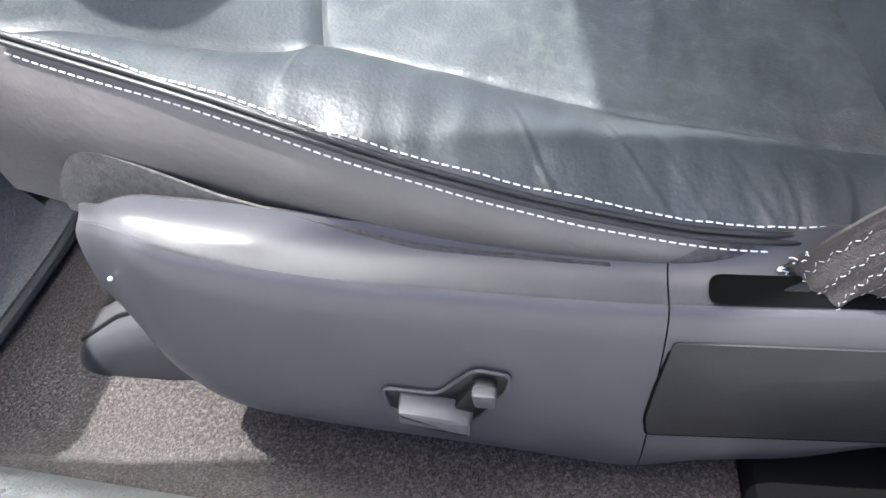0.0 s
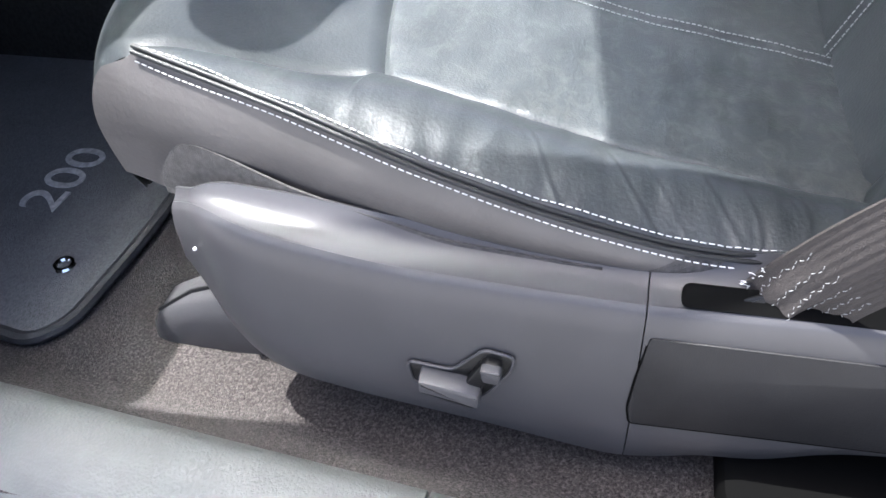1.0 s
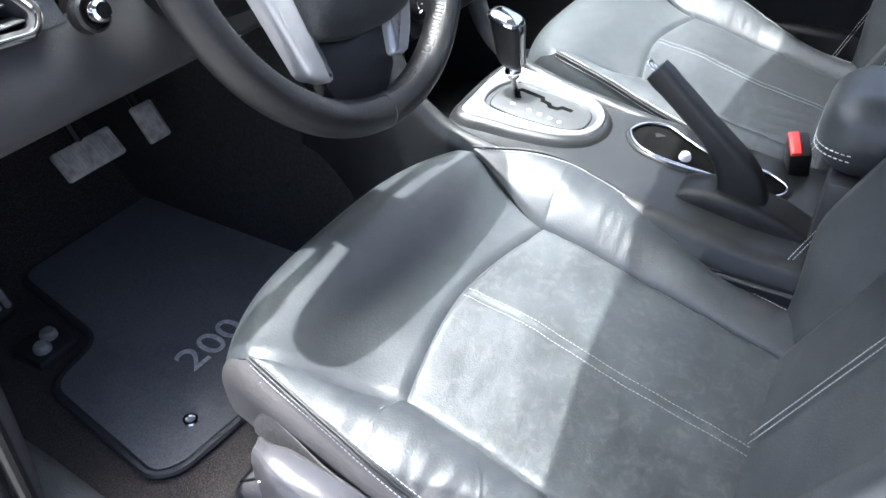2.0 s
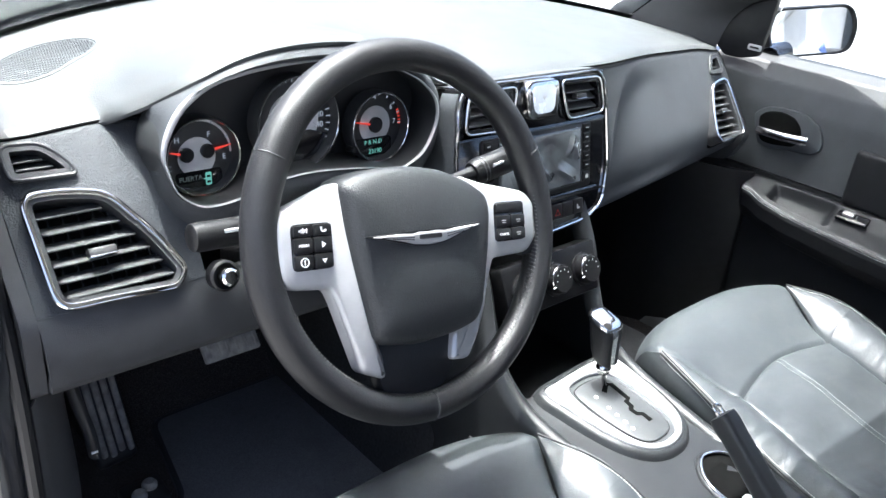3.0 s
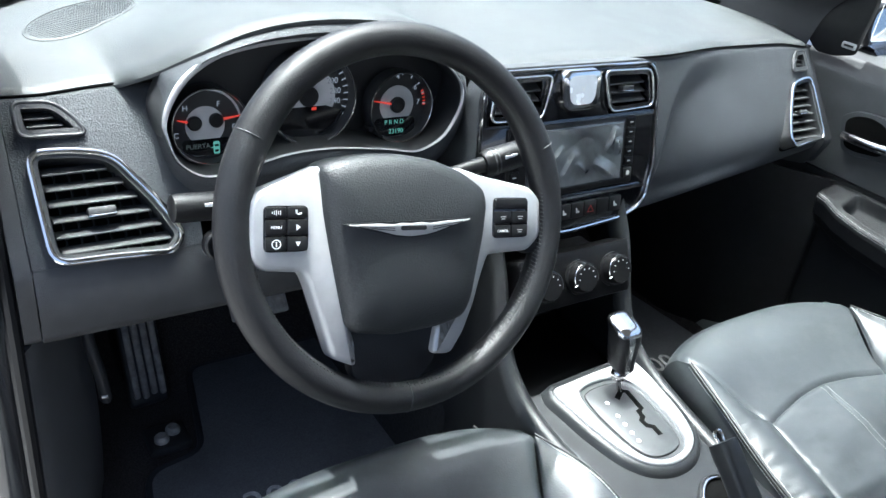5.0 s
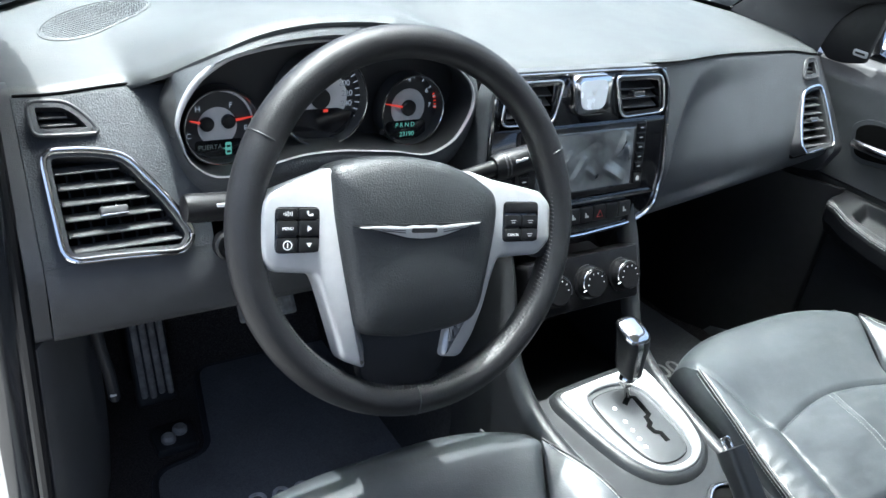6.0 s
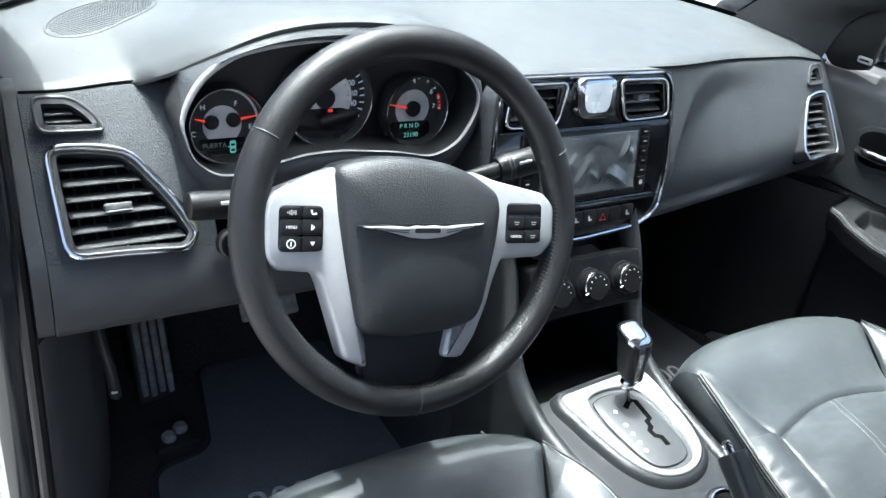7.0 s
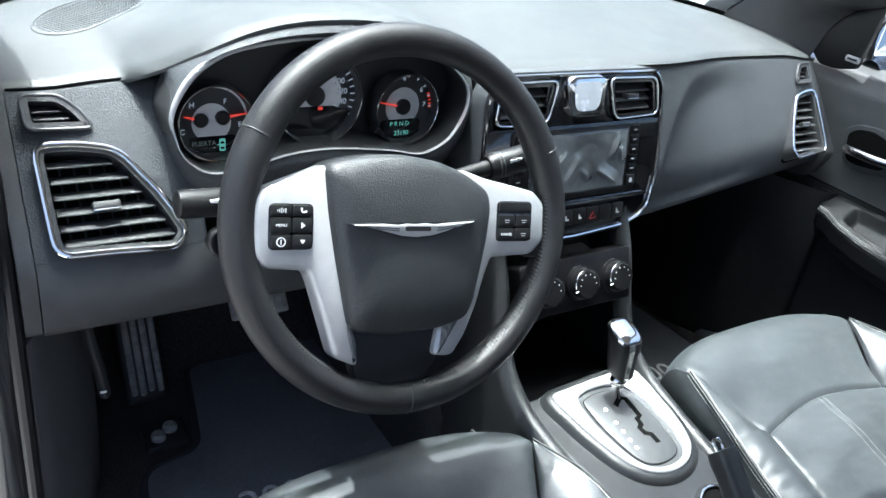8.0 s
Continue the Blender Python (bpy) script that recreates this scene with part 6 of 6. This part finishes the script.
def floor_mat(x0, label, dx=0.0):
    fm = thing("floor_mat", label, "floor mat", group="floor mats")
    o = rounded([(-0.225, 0.150), (-0.188, 0.368), (-0.095, 0.385), (-0.055, 0.60), (0.30, 0.60), (0.245, 0.30), (0.205, 0.115), (-0.10, 0.118), (-0.200, 0.128)], 0.03, 5)
    o = [(a + x0, b) for a, b in o]
    base = part("mat_body", plate(o, FLOOR + 0.002, mat_z, 0.002), MAT, fm, angle=50)
    part("binding", tube([(a, b, mat_z - 0.004) for a, b in o], 0.0065, 8, closed=True, flat=0.9), EDGE, fm, "dark stitched binding")
    letters("embroidery", "200", 0.062, LETTER, fm, Matrix.Translation((x0 - 0.026 + dx, 0.238, mat_z + 0.001)) @ Matrix.Rotation(radians(-4), 4, "Z") @ Matrix.Diagonal((1.12, 1, 1, 1)), "silver embroidered digits", extrude=0.0008)
    part("eyelet", tube([(x0 - 0.142 + 0.008 * math.cos(a / 16 * 6.2832), 0.168 + 0.008 * math.sin(a / 16 * 6.2832), mat_z + 0.001) for a in range(16)], 0.0025, 6, closed=True), CHROME, fm, "metal eyelet")
    return fm


floor_mat(0.0, "black carpet floor mat with silver digits in the driver footwell")
floor_mat(0.745, "black carpet floor mat with silver digits in the passenger footwell", 0.09)
hook = thing("mat_hook", "two small black plastic retaining clips on the carpet", "clip")
for a, b in ((-0.150, 0.425), (-0.128, 0.440)):
    part("clip", lathe([(0.012, 0), (0.012, 0.008), (0.008, 0.013), (0.0, 0.013)], 20), RUBBER, hook, m=Matrix.Translation((a, b, FLOOR + 0.016)))
part("base", rbox(-0.172, -0.105, 0.405, 0.465, FLOOR, FLOOR + 0.018, 0.006), PLASTIC, hook)


release = thing("bonnet_release", "black plastic bonnet release lever under the dashboard", "release lever")
part("lever", tube(spline([(-0.262, 0.33, 0.44), (-0.257, 0.31, 0.38), (-0.251, 0.298, 0.345), (-0.247, 0.296, 0.305)], 5), 0.011, 12, flat=0.7, up=(1, 0, 0)), PLASTIC, release)
part("symbol", rbox(-0.254, -0.246, 0.285, 0.2875, 0.315, 0.3185, 0.0005, 1), WHITE, release, "small pale symbol")


def pedal(name, label, x, y, z, w, h, tilt, arm_top):
    p = thing(name, label, "pedal")
    m = pose(x, y, z, tilt, 0, 0)
    pl = part("pad", rbox(-w / 2, w / 2, -h / 2, h / 2, -0.006, 0.006, 0.004), RUBBER, p, "worn rubber pad", m=m)
    for i in range(6):
        xx = lerp(-w / 2 + 0.008, w / 2 - 0.008, i / 5)
        part("rib", rbox(xx - 0.002, xx + 0.002, -h / 2 + 0.006, h / 2 - 0.006, 0.006, 0.0085, 0.0008, 1), RUBBER, pl, m=m)
    part("arm", tube([m @ Vector((0, 0, -0.006)), Vector((x, y + 0.06, lerp(z, arm_top, 0.4))), Vector((x, y + 0.05, arm_top))], 0.008, 8), DARK, p)
    return p


pedal("brake_pedal", "wide ribbed rubber brake pedal on a steel arm", 0.023, 0.455, 0.290, 0.096, 0.044, 48, 0.52)
pedal("accelerator_pedal", "narrow ribbed rubber accelerator pedal", 0.132, 0.452, 0.290, 0.038, 0.058, 58, 0.50)
rest = thing("foot_rest", "ribbed grey foot rest beside the pedals", "foot rest")
FR = axes((-0.137, 0.60, 0.175), (0.99, 0.1, 0), (0, 0.55, 0.835), (0, -0.835, 0.55))
part("plate", rbox(-0.036, 0.034, -0.125, 0.13, -0.02, 0, 0.010, 3), PLASTIC, rest, m=FR)
for i in range(4):
    xx = -0.0225 + i * 0.015
    part("rib", rbox(xx - 0.0055, xx + 0.0055, -0.108 - 0.004 * (i % 2), 0.115, -0.001, 0.006, 0.004, 3), RUBBER, rest, m=FR)
part("heel_block", rbox(-0.175, -0.10, 0.60, 0.80, FLOOR, 0.18, 0.02), DARK, rest)


# ---- doors and jambs ----
def kick(sx):
    x = -0.312 if sx < 0 else 1.042
    plan = spline([(0.040, 0.165, 0), (0.022, 0.195, 0), (-0.012, 0.27, 0), (-0.040, 0.35, 0), (-0.054, 0.46, 0), (-0.054, 0.93, 0)], 6)
    def face(u, v):
        p = plan[round(u * (len(plan) - 1))]
        bulge = 0.010 * math.sin(math.pi * min(1, v * 1.6)) * sstep(0.17, 0.3, p.y)
        return (x - 0.012 * sx + sx * (p.x - bulge * 0.6), p.y, lerp(0.05, 0.498, v))
    # Passenger panel: the footwell's shade is put into a darker colour.
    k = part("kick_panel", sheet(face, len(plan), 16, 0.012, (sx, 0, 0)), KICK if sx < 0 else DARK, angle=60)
    return tagged(k, "plastic kick panel beside the footwell, darkened for shade on the passenger side", "trim panel", kind="structure")


kick(-1)
kick(1)
jamb = thing("door_jamb", "black painted door frame with rubber seal", "door jamb", kind="structure")
part("frame_metal", rbox(-0.390, -0.350, 0.165, 0.60, -0.12, 0.78, 0.012), PAINT, jamb)
part("seal", tube(spline([(-0.354, 0.142, 0.112), (-0.351, 0.150, 0.14), (-0.350, 0.155, 0.20), (-0.348, 0.160, 0.45), (-0.346, 0.20, 0.62), (-0.344, 0.285, 0.76)], 8), 0.008, 10, up=(1, 0, 0)), DARK, jamb, "black rubber door seal")
part("hinge", rbox(-0.395, -0.374, 0.185, 0.235, 0.22, 0.28, 0.005), STEEL, jamb, "steel hinge")

base = part("pillar_foot", rbox(-0.352, -0.292, -0.62, -0.405, 0.05, 0.128, 0.02, 3), BLACKPANEL)
tagged(base, "black plastic foot of the centre pillar on the sill", "trim", kind="structure")
door = thing("door_1", "dark grey passenger door panel with padded armrest", "car door", kind="structure")
DX = 1.09


def door_pt(u, v):
    y = lerp(0.34, -0.95, u)
    zz = [0.10, 0.20, 0.36, 0.44, 0.56, 0.635, 0.682, 0.712, 0.725]
    xx = [0.0, 0.004, -0.004, 0.004, 0.006, 0.010, 0.022, 0.043, 0.075]
    k = v * 8
    i = min(7, int(k))
    return (DX + lerp(xx[i], xx[i + 1], k - i), y, lerp(zz[i], zz[i + 1], k - i))


part("door_panel", sheet(lambda u, v: door_pt(u, lerp(0.44, 1.0, v)), 40, 32, 0.03, (1, 0, 0)), DOORVINYL, door, "dark grey grained upper panel", angle=70)
# Lower half gets the black vinyl: its shade is put into the colour.
part("lower_panel", sheet(lambda u, v: door_pt(u, lerp(0.0, 0.437, v)), 40, 20, 0.03, (1, 0, 0)), DOORBLACK, door, "lower panel, darkened in colour for its shade", angle=70)
part("door_skin", rbox(DX + 0.085, DX + 0.14, -0.98, 0.50, -0.05, 0.705, 0.02), PAINT, door, "dark painted outer skin")


LIP_Y, LIP_Z = [-0.75, -0.13, -0.03, 0.065, 0.117, 0.145, 0.18], [0.428, 0.434, 0.441, 0.450, 0.461, 0.474, 0.478]


def arm_pt(u, v):
    """Across the armrest: from the door over its sloping top and stitched lip down the side."""
    y = lerp(0.178, -0.75, v ** 1.25)
    zo = float(np.interp(y, LIP_Y, LIP_Z))
    prof = [(0.012, 0.484), (0.002, 0.4925), (-0.010, 0.491), (-0.030, lerp(0.491, zo, 0.45)), (-0.046, zo + 0.004), (-0.055, zo - 0.002), (-0.0565, zo - 0.012), (-0.050, zo - 0.040), (-0.030, zo - 0.066), (0.0, zo - 0.080), (0.012, zo - 0.082)]
    t = u * (len(prof) - 1)
    i = min(len(prof) - 2, int(t))
    a, b = prof[i], prof[i + 1]
    x, z = lerp(a[0], b[0], t - i), lerp(a[1], b[1], t - i)
    k = 0.15 + 0.85 * math.sqrt(max(0.0, 1 - (1 - sstep(0, 0.05, v)) ** 2))
    z -= 0.022 * sstep(0.17, 0.22, u) * sstep(0.385, 0.335, u) * sstep(0.118, 0.100, y) * sstep(-0.02, 0.0, y)
    return Vector((DX + 0.012 + (x - 0.012) * k, y, 0.470 + (z - 0.470) * k))


rest_arm = part("armrest", surf(arm_pt, 91, 120), DOORBLACK, door, "padded armrest with pull cup and white stitching", angle=80)
bm = bmesh.new()
for a in (0.455, 0.53):
    stitches([arm_pt(a, 0.035 + 0.85 * i / 80) for i in range(81)], 0.004, 0.002, 0.0005, Vector((-0.0008, 0, 0.0006)), bm)
part("stitching", bm, THREAD_GREY, rest_arm, "white double stitching")
part("window_switch", rbox(-0.014, 0.012, -0.030, 0.030, -0.002, 0.005, 0.002), GLOSS, door, "gloss window switch plate", m=axes((DX - 0.022, -0.052, 0.4775), (0.93, 0, 0.36), (0, 1, 0), (-0.36, 0, 0.93)))
part("window_lever", rbox(-0.006, 0.006, -0.012, 0.010, 0.004, 0.011, 0.002), STEEL, door, "bright window lever", m=axes((DX - 0.022, -0.042, 0.4775), (0.93, 0, 0.36), (0, 1, 0), (-0.36, 0, 0.93)))
HO = rounded([(0.2080, 0.6137), (0.1842, 0.6325), (0.151, 0.638), (0.1053, 0.638), (0.0700, 0.6208), (0.0560, 0.599), (0.0540, 0.5774), (0.0683, 0.5640), (0.1291, 0.5570), (0.1635, 0.5500), (0.1870, 0.5560)], 0.012, 4)
HC = rounded([(0.195, 0.6110), (0.178, 0.6250), (0.150, 0.6310), (0.120, 0.6260), (0.102, 0.6080), (0.098, 0.5850), (0.110, 0.5680), (0.160, 0.5600), (0.182, 0.5630)], 0.010, 4)
DM = axes((DX + 0.006, 0, 0), (0, 1, 0), (0, 0, 1), (-1, 0, 0))
hb = part("handle_bezel", plate(HO, -0.004, 0.0050, 0.003), SOFT, door, "dark oval handle surround", m=DM)
# No hollow here: a flat plate with the cup's shade as its colour.
part("handle_cup", plate(HC, 0.002, 0.0056, 0.0004), VOID, hb, "flat black plate standing for the shaded cup behind the handle", m=DM)
part("door_handle", tube(spline([(0.188, 0.583, 0.008), (0.165, 0.585, 0.016), (0.12, 0.587, 0.020), (0.080, 0.590, 0.016)], 6), 0.0085, 12, flat=0.75, up=(0, 0, 1)), CHROME, hb, "chrome door handle", m=DM)
part("bolster_panel", rbox(DX - 0.006, DX + 0.02, -0.70, -0.012, 0.490, 0.602, 0.010, 3), DOORBLACK, door, "padded insert panel")
part("pocket", rbox(DX - 0.030, DX + 0.01, -0.70, 0.10, 0.12, 0.26, 0.012, 3), DARK, door, "dark door pocket")
sail = part("sail_panel", plate(rounded([(0.345, 0.735), (0.312, 0.709), (0.277, 0.710), (0.236, 0.722), (0.228, 0.79), (0.224, 0.85), (0.275, 0.835), (0.335, 0.79)], 0.008, 4), -0.012, 0.0, 0.003), DARK, door, "dark triangular sail panel", m=axes((DX + 0.012, 0, 0), (0, 1, 0), (0, 0, 1), (-1, 0, 0)))
part("speaker_badge", plate(rect(0.232, 0.732, 0.262, 0.744, 0.004), 0.0, 0.0025, 0.0008), SILVER, sail, "small silver badge", m=axes((DX + 0.011, 0, 0), (0, 1, 0), (0, 0, 1), (-1, 0, 0)))
part("badge_bar", rbox(0.237, 0.257, 0.736, 0.740, 0.0025, 0.003, 0), DARK, sail, m=axes((DX + 0.011, 0, 0), (0, 1, 0), (0, 0, 1), (-1, 0, 0)))
side_glass = part("window_2", sheet(lambda u, v: (lerp(DX + 0.080, DX - 0.10, v), lerp(0.25 - 0.10 * v, -0.95, u), lerp(0.715, 1.12, v)), 6, 6, 0.004, (1, 0, 0)), PANE)
side_glass.visible_shadow = False
tagged(side_glass, "clear passenger door glass", "window", kind="structure")

mir = thing("wing_mirror", "black wing mirror on the passenger door reflecting a bright yard", "wing mirror")
MO = rounded([(-0.085, 0.045), (0.075, 0.052), (0.092, 0.010), (0.080, -0.040), (-0.070, -0.048), (-0.092, -0.010)], 0.03, 6)
MM = axes((1.262, 0.215, 0.768), (0.79, -0.60, 0.10), (0.0, 0.16, 0.98), (-0.60, -0.78, 0.12))
bm = bmesh.new()
rows = [[(a * k, b * k, z) for a, b in MO] for k, z in ((1.0, 0.004), (1.02, 0.012), (1.09, 0.014), (1.14, 0.0), (1.10, -0.03), (0.9, -0.07), (0.5, -0.09))]
add_grid(bm, rows, close_u=True, cap=True)
part("housing", bm, DOORBLACK, mir, "matt black housing", m=MM, angle=60)
part("mirror_glass", plate(MO, 0.006, 0.0085), MIRROR, mir, "mirror glass", m=MM)
part("stem", tube([(1.16, 0.24, 0.715), (1.22, 0.24, 0.725)], 0.022, 12), PAINT, mir)

# ---- outside ----
building = thing("building", "white stucco building with dark windows across the yard", "building")
part("wall", rbox(-30, 30, -26, -20, -0.3, 5.2, 0.05, 1), STUCCO, building)
part("parapet", rbox(-30.2, 30.2, -26.2, -19.8, 5.2, 5.6, 0.05, 1), STUCCO, building)
for i in range(11):
    x = -25 + i * 5
    w = part("window", rbox(x - 1.3, x + 1.3, -20.02, -19.9, 1.6, 3.4, 0.03, 1), DARKGLASS, building)
    part("frame", rbox(x - 1.4, x + 1.4, -20.01, -19.94, 3.4, 3.5, 0.01, 1), STUCCO, w)
    part("awning", rbox(x - 1.9, x + 1.9, -19.98, -19.2, 3.55, 3.95, 0.04, 1), AWNING, w, "blue canvas awning over the window")
